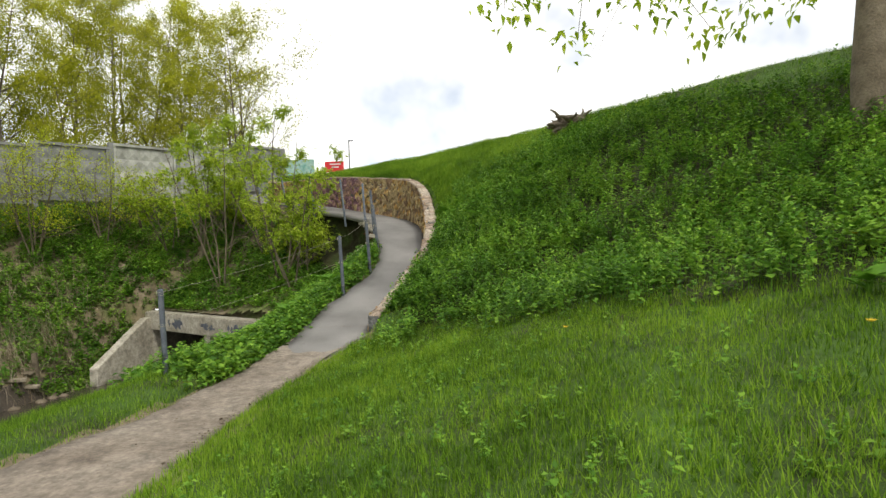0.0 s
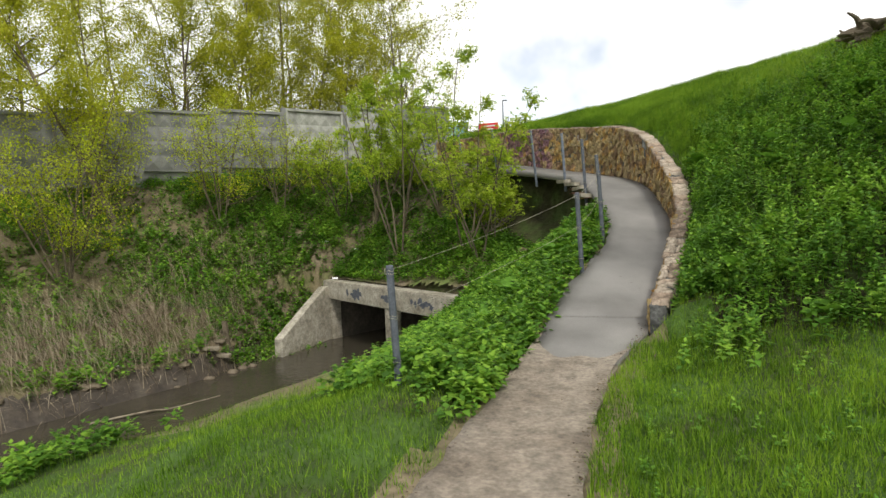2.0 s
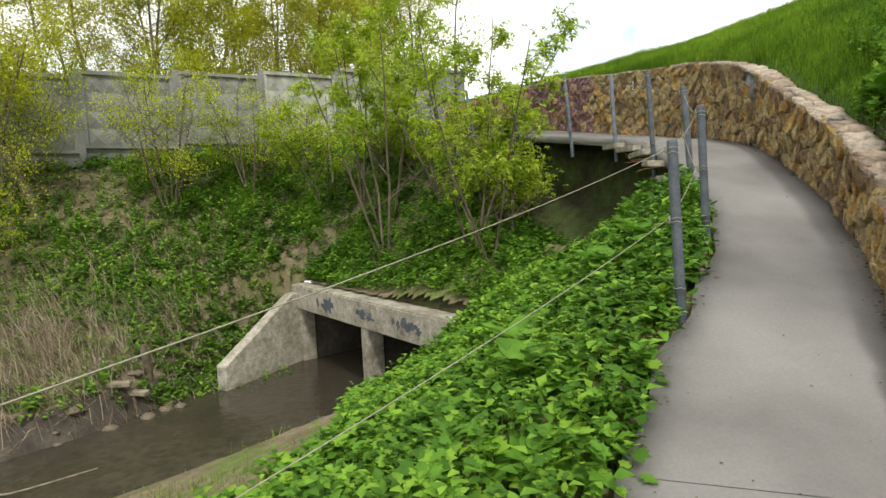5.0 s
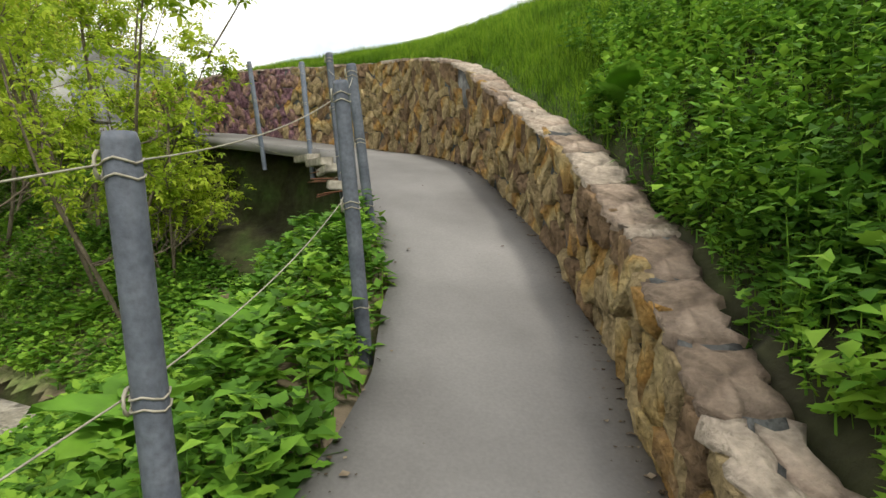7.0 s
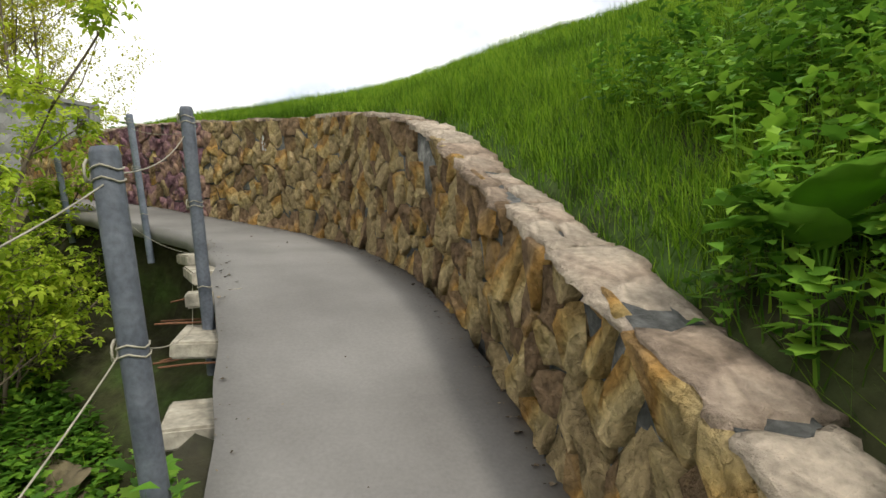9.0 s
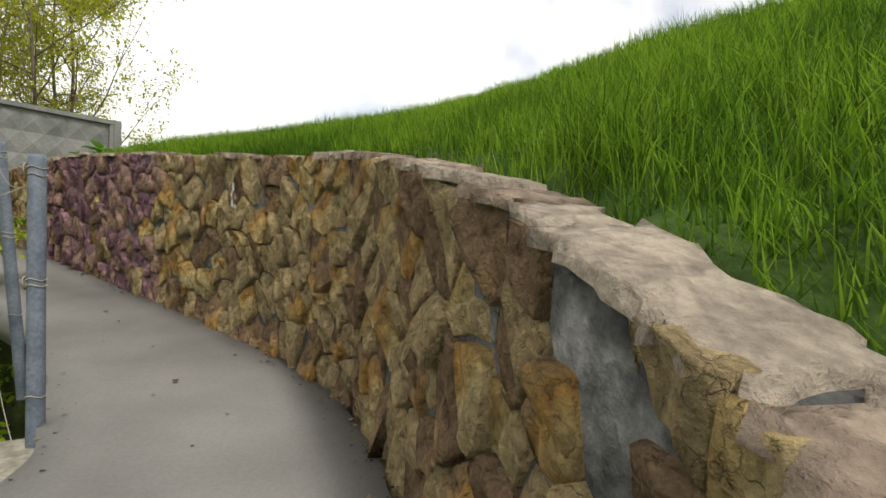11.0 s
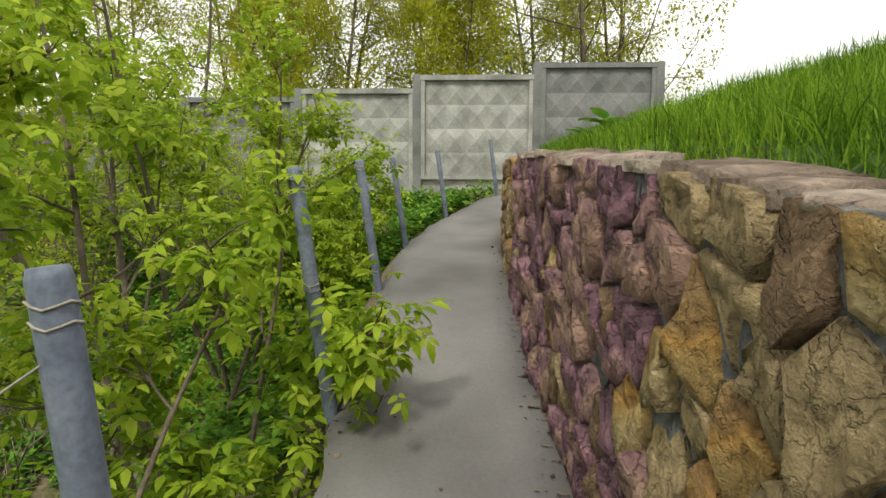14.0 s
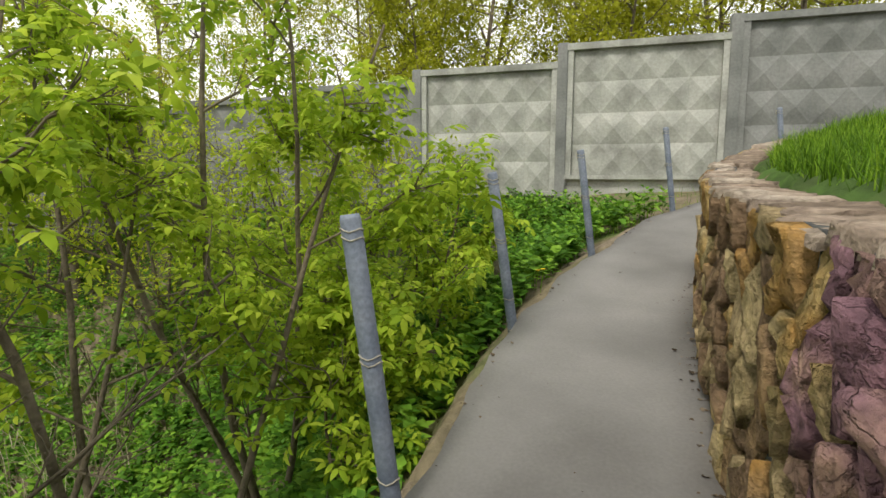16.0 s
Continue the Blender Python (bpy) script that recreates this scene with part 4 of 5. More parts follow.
def limb(r, start, way, length, r0, r1, seg, bend=0.25, lift=0.1):
    pts, p, d = [np.array(start)], np.array(start, float), np.array(way, float)
    for _ in range(seg):
        d = d + r.normal(0, bend, 3) / seg ** 0.5 + np.array([0, 0, lift / seg])
        d /= np.linalg.norm(d)
        p = p + d * length / seg
        pts.append(p.copy())
    return np.array(pts), np.linspace(r0, r1, seg + 1)


def tree(name, label, base, height, spread, seed, leaves, leaf, mat, stems=1, lean=(0, 0), limbs=13, first=0.25, compound=False, thick=0.011, twigs=4, droop=0.0, scatter=0.16, group="", crown_low=0.0):
    """A trunk or several stems with limbs, boughs and twigs, and a crown of single leaves about the twigs."""
    r = np.random.default_rng(seed)
    base = np.array(base, float)
    ob = thing(name, base, label, "tree" if height > 4.5 else "shrub", group)
    wood, tips = [], []
    for s in range(stems):
        a = r.uniform(0, 6.28)
        out = np.array([math.cos(a), math.sin(a), 0]) * (0.35 if stems > 1 else 0.04)
        h = height * r.uniform(0.75, 1.0) if stems > 1 else height
        pts, rad = limb(r, out * 0.3 + np.array([0, 0, -0.2]), np.array([lean[0], lean[1], 1.0]) + out, h, h * thick + 0.006, 0.008, 9, 0.16, 0.25)
        wood.append(tube_arrays(pts, rad, 7))
        n1 = max(4, limbs // (1 if stems == 1 else 2))
        for k in range(n1):
            t = first + (0.97 - first) * (k + r.uniform(0, 0.8)) / n1
            i = min(int(t * 9), 8)
            q = pts[i] + (pts[i + 1] - pts[i]) * (t * 9 - i)
            a = k * 2.4 + r.uniform(-0.5, 0.5)
            way = np.array([math.cos(a), math.sin(a), r.uniform(0.15, 0.9) - droop])
            ln = spread * (1.05 - 0.62 * t) * r.uniform(0.7, 1.15)
            b, br = limb(r, q, way / np.linalg.norm(way), ln, rad[i] * 0.55, 0.005, 5, 0.25, 0.25 - droop)
            wood.append(tube_arrays(b, br, 5))
            for _ in range(twigs + 1):
                u = r.uniform(0.25, 1.0)
                j = min(int(u * 5), 4)
                q2 = b[j] + (b[j + 1] - b[j]) * (u * 5 - j)
                d2 = (b[j + 1] - b[j]) / (np.linalg.norm(b[j + 1] - b[j]) + 1e-6) + r.normal(0, 0.6, 3) + np.array([0, 0, 0.15 - droop])
                c, cr = limb(r, q2, d2 / np.linalg.norm(d2), ln * r.uniform(0.25, 0.5), 0.0075, 0.003, 4, 0.3, 0.1 - droop)
                wood.append(tube_arrays(c, cr, 3))
                tips.append(c[1:])
                for _ in range(2):
                    d3 = (c[3] - c[2]) / (np.linalg.norm(c[3] - c[2]) + 1e-6) + r.normal(0, 0.7, 3)
                    e3, er = limb(r, c[r.integers(1, 4)], d3 / np.linalg.norm(d3), ln * r.uniform(0.12, 0.28), 0.004, 0.002, 2, 0.3, 0.0)
                    wood.append(tube_arrays(e3, er, 3))
                    tips.append(e3)
    v, f = joined(wood)
    part_np("trunk", v, f, M_BARK, ob, smooth=True)
    tips = np.concatenate(tips)
    if leaves:
        tips = tips[tips[:, 2] > crown_low]
        at = tips[r.integers(0, len(tips), leaves)] + r.normal(0, scatter, (leaves, 3))
        if compound:
            lv = np.array([(0, 0, 0), (0.22, 0.3, 0.06), (0.17, 0.68, 0.0), (0, 1, -0.16), (-0.17, 0.68, 0.0), (-0.22, 0.3, 0.06)])
            lf = np.array([(0, 1, 5), (5, 1, 2), (5, 2, 4), (4, 2, 3)])
            tv, tf = joined([placed(lv, lf, y, t, s, p) for y, t, s, p in ((0, -0.3, 0.6, (0, 0.45, 0)), (1.2, -0.25, 0.5, (0, 0.4, 0)), (-1.2, -0.25, 0.5, (0, 0.4, 0)), (1.35, -0.2, 0.42, (0, 0.15, 0)), (-1.35, -0.2, 0.42, (0, 0.15, 0)))])
        else:
            tv, tf = np.array([(0, 0, 0), (-0.3, 0.5, 0.08), (0.3, 0.5, 0.08), (0, 1, -0.1)]), np.array([(0, 2, 1), (1, 2, 3)])
        v, f = spread_template(tv, tf, at, r.uniform(0, 6.28, leaves), r.normal(-0.25, 0.55, leaves), leaf * r.uniform(0.6, 1.3, leaves))
        part_np("crown", v, f, mat, ob)
    return ob


def on_ground(x, y, dz=0.0):
    return (x, y, float(ground_z(x, y)) + dz)


def plant_trees():
    # wood behind the fence
    rr = random.Random(5)
    spots = [(-12.6, 33.6, 10.5, 6.4), (-17.0, 31.5, 11, 3.4), (-19.5, 29.0, 12, 3.2), (-16.5, 35.5, 12.5, 3.6), (-21.5, 26.2, 11, 3.4), (-22.5, 31.0, 13, 3.4), (-24.5, 24.0, 10.5, 3.2), (-20.5, 34.5, 13.5, 3.5),
             (-26.5, 28.5, 13, 3.6), (-27.0, 20.5, 11.5, 3.4), (-29.5, 24.5, 13, 3.6), (-29.0, 16.0, 11, 3.4), (-24.5, 37.0, 14, 3.6), (-31.5, 31.0, 14, 3.8), (-18.5, 40.0, 14, 3.6), (-15.0, 38.5, 12, 3.4), (-32, 20, 13, 3.6), (-14.8, 30.4, 7.0, 2.6), (-18.2, 26.6, 7.0, 2.4), (-31, 11, 12, 3.6), (-27, 8, 10, 3.2), (-17.5, 37.5, 13, 3.8), (-22.0, 38.0, 14, 3.8), (-13.5, 37.0, 12, 4.2), (-19.0, 32.5, 12, 3.4), (-25.5, 31.5, 13, 3.8), (-23.2, 28.2, 12, 3.4)]
    for k, (x, y, h, s) in enumerate(spots):
        tree("tree", "slender tree with sparse yellow-green spring leaves behind the fence" if k else "broad tree with arching twigs and young leaves behind the fence", on_ground(x, y), h, s, 200 + k, 11500 if k else 8000, 0.125, M_LEAF, limbs=20, first=0.12, group="wood behind the fence", scatter=0.2 if k else 0.1, twigs=6 if k else 10, thick=0.0075, lean=(rr.uniform(-0.08, 0.08), rr.uniform(-0.08, 0.08)))
    # bushes and small trees on the far bank, before the fence
    tree("leaning_tree", "leaning dark-trunked tree with yellow-green leaves on the stream bank", on_ground(-18.4, 18.6), 9.0, 3.2, 301, 20000, 0.105, M_LEAF, lean=(-0.28, 0.05), limbs=16, first=0.3, scatter=0.2, thick=0.016)
    for k, (x, y, h, s, n) in enumerate([(-15.4, 20.4, 4.9, 2.1, 6500), (-17.4, 15.6, 5.0, 2.3, 7500), (-20.0, 13.0, 5.2, 2.5, 8000), (-13.9, 22.4, 3.8, 1.5, 3600), (-19.2, 18.0, 5.2, 2.4, 7000), (-22, 9, 5.0, 2.6, 7000), (-12.9, 23.6, 3.0, 1.3, 2600)]):
        tree("willow_bush", "bushy yellow-green shrub on the stream bank", on_ground(x, y), h, s, 320 + k, n, 0.085, M_WILLOW, stems=6, limbs=14, first=0.15, scatter=0.14, group="bank shrubs", thick=0.007, crown_low=1.0)
    # maple saplings beside the upper path
    for k, (x, y, h, s, n) in enumerate([(-9.6, 21.5, 6.3, 1.4, 1100), (-6.4, 19.9, 6.2, 1.3, 1500), (-8.4, 20.4, 6.2, 1.4, 900), (-4.7, 18.5, 3.6, 0.9, 900), (-5.5, 18.2, 5.4, 1.1, 1000), (-4.9, 17.5, 4.6, 0.9, 700), (-9.3, 22.8, 2.4, 1.2, 1500), (-7.9, 21.7, 1.9, 0.8, 1200), (-5.3, 19.5, 3.6, 1.0, 1300), (-5.0, 18.9, 1.8, 0.8, 600), (-11.3, 22.4, 4.0, 1.3, 1300), (-7.9, 19.3, 6.0, 1.3, 1000)]):
        tree("maple_sapling", "young maple sapling with fresh green compound leaves below the path", on_ground(x, y), h, s, 340 + k, n, 0.16, M_SAPLING, stems=3, limbs=12, first=0.22, compound=True, scatter=0.10, group="maple saplings", thick=0.006, crown_low=0.42 * h if h > 5.5 else 0.25 * h)
    # tree on the embankment, with one long bough over the meadow
    tree("embankment_tree", "old tree with rough trunk and drooping leafy twigs on the embankment", on_ground(6.0, 7.7, -0.1), 9.0, 6.0, 371, 32000, 0.14, M_SAPLING, limbs=12, first=0.42, droop=0.2, thick=0.026, scatter=0.16, crown_low=4.2)
    r = np.random.default_rng(377)
    home = np.array(on_ground(6.0, 7.7, -0.1))
    old = [o for o in scene.objects if o.name.startswith("embankment_tree")][0]
    bough = np.array([(6.0, 7.7, 6.6), (5.4, 7.4, 6.4), (4.4, 7.1, 6.0), (3.0, 6.8, 5.6), (1.8, 6.6, 5.2), (0.9, 6.5, 4.8)]) - home
    wood, at = [tube_arrays(smooth_line(bough, 16), np.linspace(0.06, 0.008, 16), 6)], []
    for k, (x, z) in enumerate([(1.1, 4.35), (0.75, 4.15), (1.6, 3.85), (2.2, 4.4), (2.5, 4.15), (3.0, 4.35), (3.25, 3.95), (3.45, 4.05), (4.2, 4.3), (4.55, 4.5), (1.4, 4.6), (2.8, 4.7), (4.9, 4.7), (3.8, 4.5), (1.9, 4.55), (4.3, 4.9)]):
        end = np.array([x, 6.5 + r.uniform(-0.3, 0.3), z]) - home
        top = bough[np.argmin(np.abs(bough[:, 0] - end[0] - 0.3))] + r.normal(0, 0.04, 3)
        mid = (top + end) / 2 + r.normal(0, 0.1, 3)
        wood.append(tube_arrays(smooth_line(np.array([top, mid, end]), 7), np.linspace(0.008, 0.003, 7), 4))
        at.append(end + r.normal(0, (0.16, 0.16, 0.12), (26, 3)))
    part_np("bough", *joined(wood), M_BARK, old)
    at = np.concatenate(at)
    lv, lf = leaf_template(0.5, 0.1, 0.25)
    part_np("bough_leaves", *spread_template(lv, lf, at, r.uniform(0, 6.28, len(at)), r.normal(-0.5, 0.4, len(at)), r.uniform(0.08, 0.16, len(at))), M_SAPLING, old)


grow_grass()
grow_weeds()
dry_stalks()
plant_trees()


# ---- small things ----
def lumpy(r, rad, squash=(1, 1, 1), rough=0.18, sub=3):
    bm = bmesh.new()
    bmesh.ops.create_icosphere(bm, subdivisions=sub, radius=1)
    off = Vector(r.uniform(-9, 9, 3))
    for v in bm.verts:
        k = 1 + rough * noise.noise(v.co * 1.7 + off) * 2 + rough * 0.7 * noise.noise(v.co * 4.5 + off)
        v.co = Vector((v.co.x * squash[0], v.co.y * squash[1], v.co.z * squash[2])) * rad * k
    return bm


def burdock(x, y, size, seed, label="clump of broad wrinkled burdock leaves"):
    r = np.random.default_rng(seed)
    ob = thing("burdock", on_ground(x, y), label, "plant", "burdock clumps")
    n = int(r.integers(7, 11))
    for k in range(n):
        ln = size * r.uniform(0.6, 1.1)
        u, w = np.meshgrid(np.linspace(0, 1, 8), np.linspace(-1, 1, 7), indexing="ij")
        wide = 0.40 * ln * np.sqrt(np.clip(np.sin(np.pi * np.clip(u * 0.93 + 0.07, 0, 1)), 0, 1)) * (1.15 - 0.55 * u)
        px = w * wide * (1 + 0.06 * np.sin(u * 21 + k))
        py = u * ln
        pz = 0.10 * ln * np.abs(w) - 0.28 * ln * u ** 2 + 0.018 * ln * np.sin(u * 16 + 3 * w) + 0.02 * ln * np.sin(w * 9)
        v = np.stack([px, py, pz], -1).reshape(-1, 3)
        i, j = np.meshgrid(np.arange(7), np.arange(6), indexing="ij")
        q = (i * 7 + j)
        f = np.stack([q, q + 7, q + 8, q + 1], -1).reshape(-1, 4)
        a = k * 2.4 + r.uniform(-0.4, 0.4)
        rot = turns(np.array([a]), np.array([r.uniform(0.15, 0.75)]))[0]
        lift = size * r.uniform(0.25, 0.75)
        root = np.array([-math.sin(a), math.cos(a), 0]) * 0.12 * size + np.array([0, 0, lift])
        leaf = part_np("leaf", v @ rot.T + root, f, M_WEED, ob, smooth=True)
        sv, sf = tube_arrays(np.array([(0, 0, 0), root * 0.6, root]), [0.008, 0.006, 0.004], 5)
        part_np("stalk", sv, sf, M_WEED, leaf)


for k, (x, y, sz) in enumerate([(-2.62, 12.35, 0.34), (-2.35, 12.9, 0.30), (-3.1, 10.6, 0.30), (-3.35, 11.6, 0.34), (-4.2, 13.2, 0.32), (-2.95, 9.7, 0.24), (0.0, 13.8, 0.3), (0.2, 13.65, 0.24), (0.95, 12.7, 0.3), (1.5, 14.3, 0.24), (0.75, 11.9, 0.30),
                                (1.6, 11.6, 0.32), (2.3, 12.9, 0.34), (-5.4, 17.5, 0.34), (-6.3, 16.95, 0.3), (-0.4, 9.4, 0.26), (0.1, 8.2, 0.22), (-4.7, 14.9, 0.3), (-8.6, 22.9, 0.26), (-9.6, 24.6, 0.28), (-4.95, 22.75, 0.2), (-5.25, 22.95, 0.18), (2.8, 3.6, 0.18)]):
    burdock(x, y, sz, 400 + k)


def build_stump():
    r = np.random.default_rng(33)
    x, y = 3.65, 15.65
    ob = thing("tree_stump", on_ground(x, y, -0.02), "weathered root stump lying on the embankment's crest", "stump")
    part("body", lumpy(r, 0.36, (1.4, 0.9, 0.75), 0.4, 4), M_BARK, ob)
    for k in range(11):
        a = k * 1.05 + r.uniform(-0.3, 0.3)
        pts, rad = limb(r, (0.2 * math.cos(a), 0.2 * math.sin(a), 0.1), (math.cos(a), math.sin(a), r.uniform(0.0, 0.9)), 0.6, 0.085, 0.02, 6, 0.8, -0.5)
        part_np("root", *tube_arrays(pts, rad, 7), M_BARK, ob, smooth=True)


def slab_edge():
    """Broken concrete planks and bent bars under the path's washed-out edge."""
    r = np.random.default_rng(37)
    for y, ln, sag in ((13.45, 0.5, 0.22), (15.0, 0.42, 0.16), (15.75, 0.5, 0.14), (16.4, 0.62, 0.11), (17.0, 0.8, 0.09), (17.7, 0.6, 0.10)):
        i = int(np.argmin(np.abs(LEFT[:, 1] - y)))
        p = LEFT[i]
        t = LEFT[i + 3] - LEFT[i - 3]
        yaw = math.degrees(math.atan2(t[1], t[0]))
        ob = part("concrete_plank", box_bm(ln, 0.34, 0.09, (0, 0, 0), 0.012), M_CONCRETE)
        ob.matrix_world = pose(p[0] - 0.02, p[1], p[2] - sag, r.uniform(-4, 4), r.uniform(-3, 3), yaw + r.uniform(-7, 7))
        tagged(ob, "broken concrete plank sticking out under the path's edge", "plank", "broken planks")
    for k in range(7):
        i = int(np.argmin(np.abs(LEFT[:, 1] - (15.4 + 0.16 * k))))
        p = LEFT[i] + np.array([0.15, 0, -0.10 - 0.05 * (k % 3)])
        pts = np.array([p, p + (-0.25, 0.02, 0.0), p + (-0.42 - 0.1 * r.uniform(), 0.05, -0.05 * r.uniform())])
        ob = new("rusty_bar", mesh_from("rusty_bar", *tube_arrays(pts, [0.006] * 3, 5), M_RUST))
        tagged(ob, "thin rusty reinforcing bar bent out of the concrete", "bar", "rusty bars")


def stick(name, pts, r0, r1, mat, label, category="stick"):
    line = smooth_line(np.array(pts, float), 12)
    ob = new(name, mesh_from(name, *tube_arrays(line, np.linspace(r0, r1, 12), 7), mat, True))
    return tagged(ob, label, category)


def shore_things():
    r = np.random.default_rng(39)
    stick("branch", [(-12.4, 11.6, WATER + 0.02), (-11.6, 12.4, WATER + 0.05), (-11.2, 12.6, WATER + 0.06), (-10.5, 13.4, WATER + 0.12)], 0.025, 0.008, M_WOOD, "long pale branch lying in the stream")
    stick("dead_limb", [(-11.35, 22.9, 3.5), (-11.1, 22.5, 3.0), (-10.7, 21.9, 2.3), (-10.6, 21.7, 2.0)], 0.04, 0.03, M_WOOD, "bare pale limb leaning on the slope")
    for x, y, yaw, ln in ((-12.6, 15.3, 30, 1.1), (-12.2, 15.7, 12, 0.6)):
        ob = part("board", box_bm(ln, 0.18, 0.09, (0, 0, 0), 0.012), M_WOOD)
        ob.matrix_world = pose(x, y, max(float(ground_z(x, y)), WATER) + 0.05, 2, 3, yaw)
        tagged(ob, "wet grey board stranded at the water's edge", "board", "stranded boards")
    ob = part("stake", box_bm(0.14, 0.12, 0.8, (0, 0, 0.3), 0.02), M_BARK)
    ob.matrix_world = pose(-12.3, 16.2, float(ground_z(-12.3, 16.2)), 4, -3, 20)
    tagged(ob, "short rotten wooden stake on the bank", "stake")
    ob = part("stake", box_bm(0.09, 0.05, 0.95, (0, 0, 0.4), 0.008), M_WOOD)
    ob.matrix_world = pose(-9.55, 23.9, float(ground_z(-9.55, 23.9)), 0, -8, 20)
    tagged(ob, "pale wooden stake leaning beside the path", "stake")
    n = 0
    while n < 26:
        x, y = r.uniform(-15, -11), r.uniform(9, 18)
        ds = float(at_grid(GS, x, y))
        if 1.8 < ds < 2.9:
            sz = r.uniform(0.05, 0.16)
            ob = part("rock", lumpy(r, sz, (1.3, 1, 0.6), 0.15, 2), M_BARK)
            ob.location = on_ground(x, y, 0.0)
            ob.location.z = max(ob.location.z, WATER) + 0.01
            tagged(ob, "grey rock on the muddy shore", "rock", "shore rocks")
            n += 1
    for x, y in ((-13.0, 12.4), (-12.0, 16.9), (-11.9, 17.4), (-12.9, 19.2), (-10.2, 21.0), (-13.6, 13.6), (-11.6, 21.4)):
        ob = part("litter", lumpy(r, 0.07, (1.4, 0.9, 0.45), 0.35, 2), M_WHITE)
        ob.location = on_ground(x, y, 0.03)
        tagged(ob, "crumpled white plastic litter on the bank", "litter", "litter on the bank")
    bottle = thing("plastic_bottle", (-7.75, 16.9, WATER + 0.02), "small teal plastic bottle floating by the culvert pier", "bottle")
    part_np("body", *tube_arrays(np.array([(0, 0, 0), (0, 0, 0.01), (0, 0, 0.14), (0, 0, 0.18), (0, 0, 0.20)]), [0.005, 0.035, 0.035, 0.015, 0.014], 12), M_TEAL, bottle, smooth=True)
    part_np("cap", *tube_arrays(np.array([(0, 0, 0.20), (0, 0, 0.201), (0, 0, 0.22), (0, 0, 0.221)]), [0.002, 0.017, 0.017, 0.002], 12), M_WHITE, bottle)


def dandelions():
    for x, y in ((2.15, 2.75), (2.55, 2.45), (1.0, 4.6), (-8.4, 23.6), (-9.2, 23.4), (-8.9, 23.9), (3.3, 4.4)):
        ob = thing("dandelion", on_ground(x, y), "yellow dandelion flower in the grass", "flower", "dandelions")
        part_np("stalk", *tube_arrays(np.array([(0, 0, 0), (0.01, 0, 0.1), (0.015, 0.01, 0.2)]), [0.003] * 3, 5), M_GRASS, ob)
        th = np.arange(28) * 2.4
        rad = 0.005 + 0.016 * np.sqrt(np.arange(28) / 28)
        tv = np.array([(-0.2, 0, 0), (0.2, 0, 0), (0, 1.0, 0.25)])
        at = np.stack([np.cos(th) * rad * 0.4, np.sin(th) * rad * 0.4, np.zeros(28)], -1) + (0.015, 0.01, 0.2)
        part_np("petals", *spread_template(tv, np.array([(0, 1, 2)]), at, th - 1.57, np.full(28, 0.3), np.full(28, 0.024)), M_YELLOW, ob)


def path_litter():
    """Twigs, grit and old leaves along the foot of the wall and on the dirt."""
    r = np.random.default_rng(43)
    n = 5200
    k = r.integers(int(SPLIT * 0.4), len(RIGHT) - 4, n)
    foot = r.uniform(0, 1, n) < 0.55
    w = np.where(foot, 1 - np.abs(r.normal(0, 0.05, n)), r.uniform(0, 1, n))
    w = np.where(r.uniform(0, 1, n) < 0.18, np.abs(r.normal(0, 0.05, n)), w)
    at = LEFT[k] * (1 - w)[:, None] + RIGHT[k] * w[:, None]
    sparse = ~foot & (r.uniform(0, 1, n) > 0.10)
    at = at[~sparse]
    n = len(at)
    at[:, 2] += 0.022
    tv = np.array([(-0.5, -0.5, 0), (0.6, -0.3, 0.12), (0.3, 0.6, 0), (-0.5, 0.3, 0.18)])
    v, f = spread_template(tv, np.array([(0, 1, 2), (0, 2, 3)]), at, r.uniform(0, 6.28, n), r.normal(0, 0.3, n), r.gamma(2.0, 0.004, n) + 0.003)
    stuff("path_litter", v, f, M_LITTER, "grit and old leaf scraps at the wall's foot", "litter")


def far_things():
    sign = thing("billboard", (-11.0, 55.0, 6.2), "small red billboard on a pole beyond the embankment", "billboard")
    part("panel", box_bm(1.9, 0.12, 1.05, (0, 0, 3.0), 0.02), M_RED, sign)
    for dz, w in ((3.25, 1.1), (2.95, 0.7)):
        part("lettering_bar", box_bm(w, 0.02, 0.12, (0.1, -0.075, dz), 0.0), M_WHITE, sign, "plain white bar of lettering")
    part("pole", box_bm(0.14, 0.14, 4.6, (0, 0.14, 0.2), 0.02), M_PIPE, sign)
    board = thing("hoarding", (-15.2, 55.0, 4.6), "wide green printed hoarding beyond the fence", "billboard")
    part("panel", box_bm(4.4, 0.12, 2.4, (0, 0, 4.2), 0.02), M_TEAL, board)
    for x in (-1.8, 1.8):
        part("pole", box_bm(0.16, 0.16, 4.6, (x, 0.15, 1.8), 0.02), M_PIPE, board)
    lamp = thing("lamp_post", (-10.0, 58.0, 5.0), "tall slim grey lamp post beyond the embankment", "street lamp")
    part_np("pole", *tube_arrays(np.array([(0, 0, -1), (0, 0, 3), (0, 0, 7.3)]), [0.09, 0.08, 0.05], 8), M_PIPE, lamp, smooth=True)
    part("lamp_head", box_bm(0.5, 0.18, 0.1, (0.2, 0, 7.3), 0.02), M_PIPE, lamp)


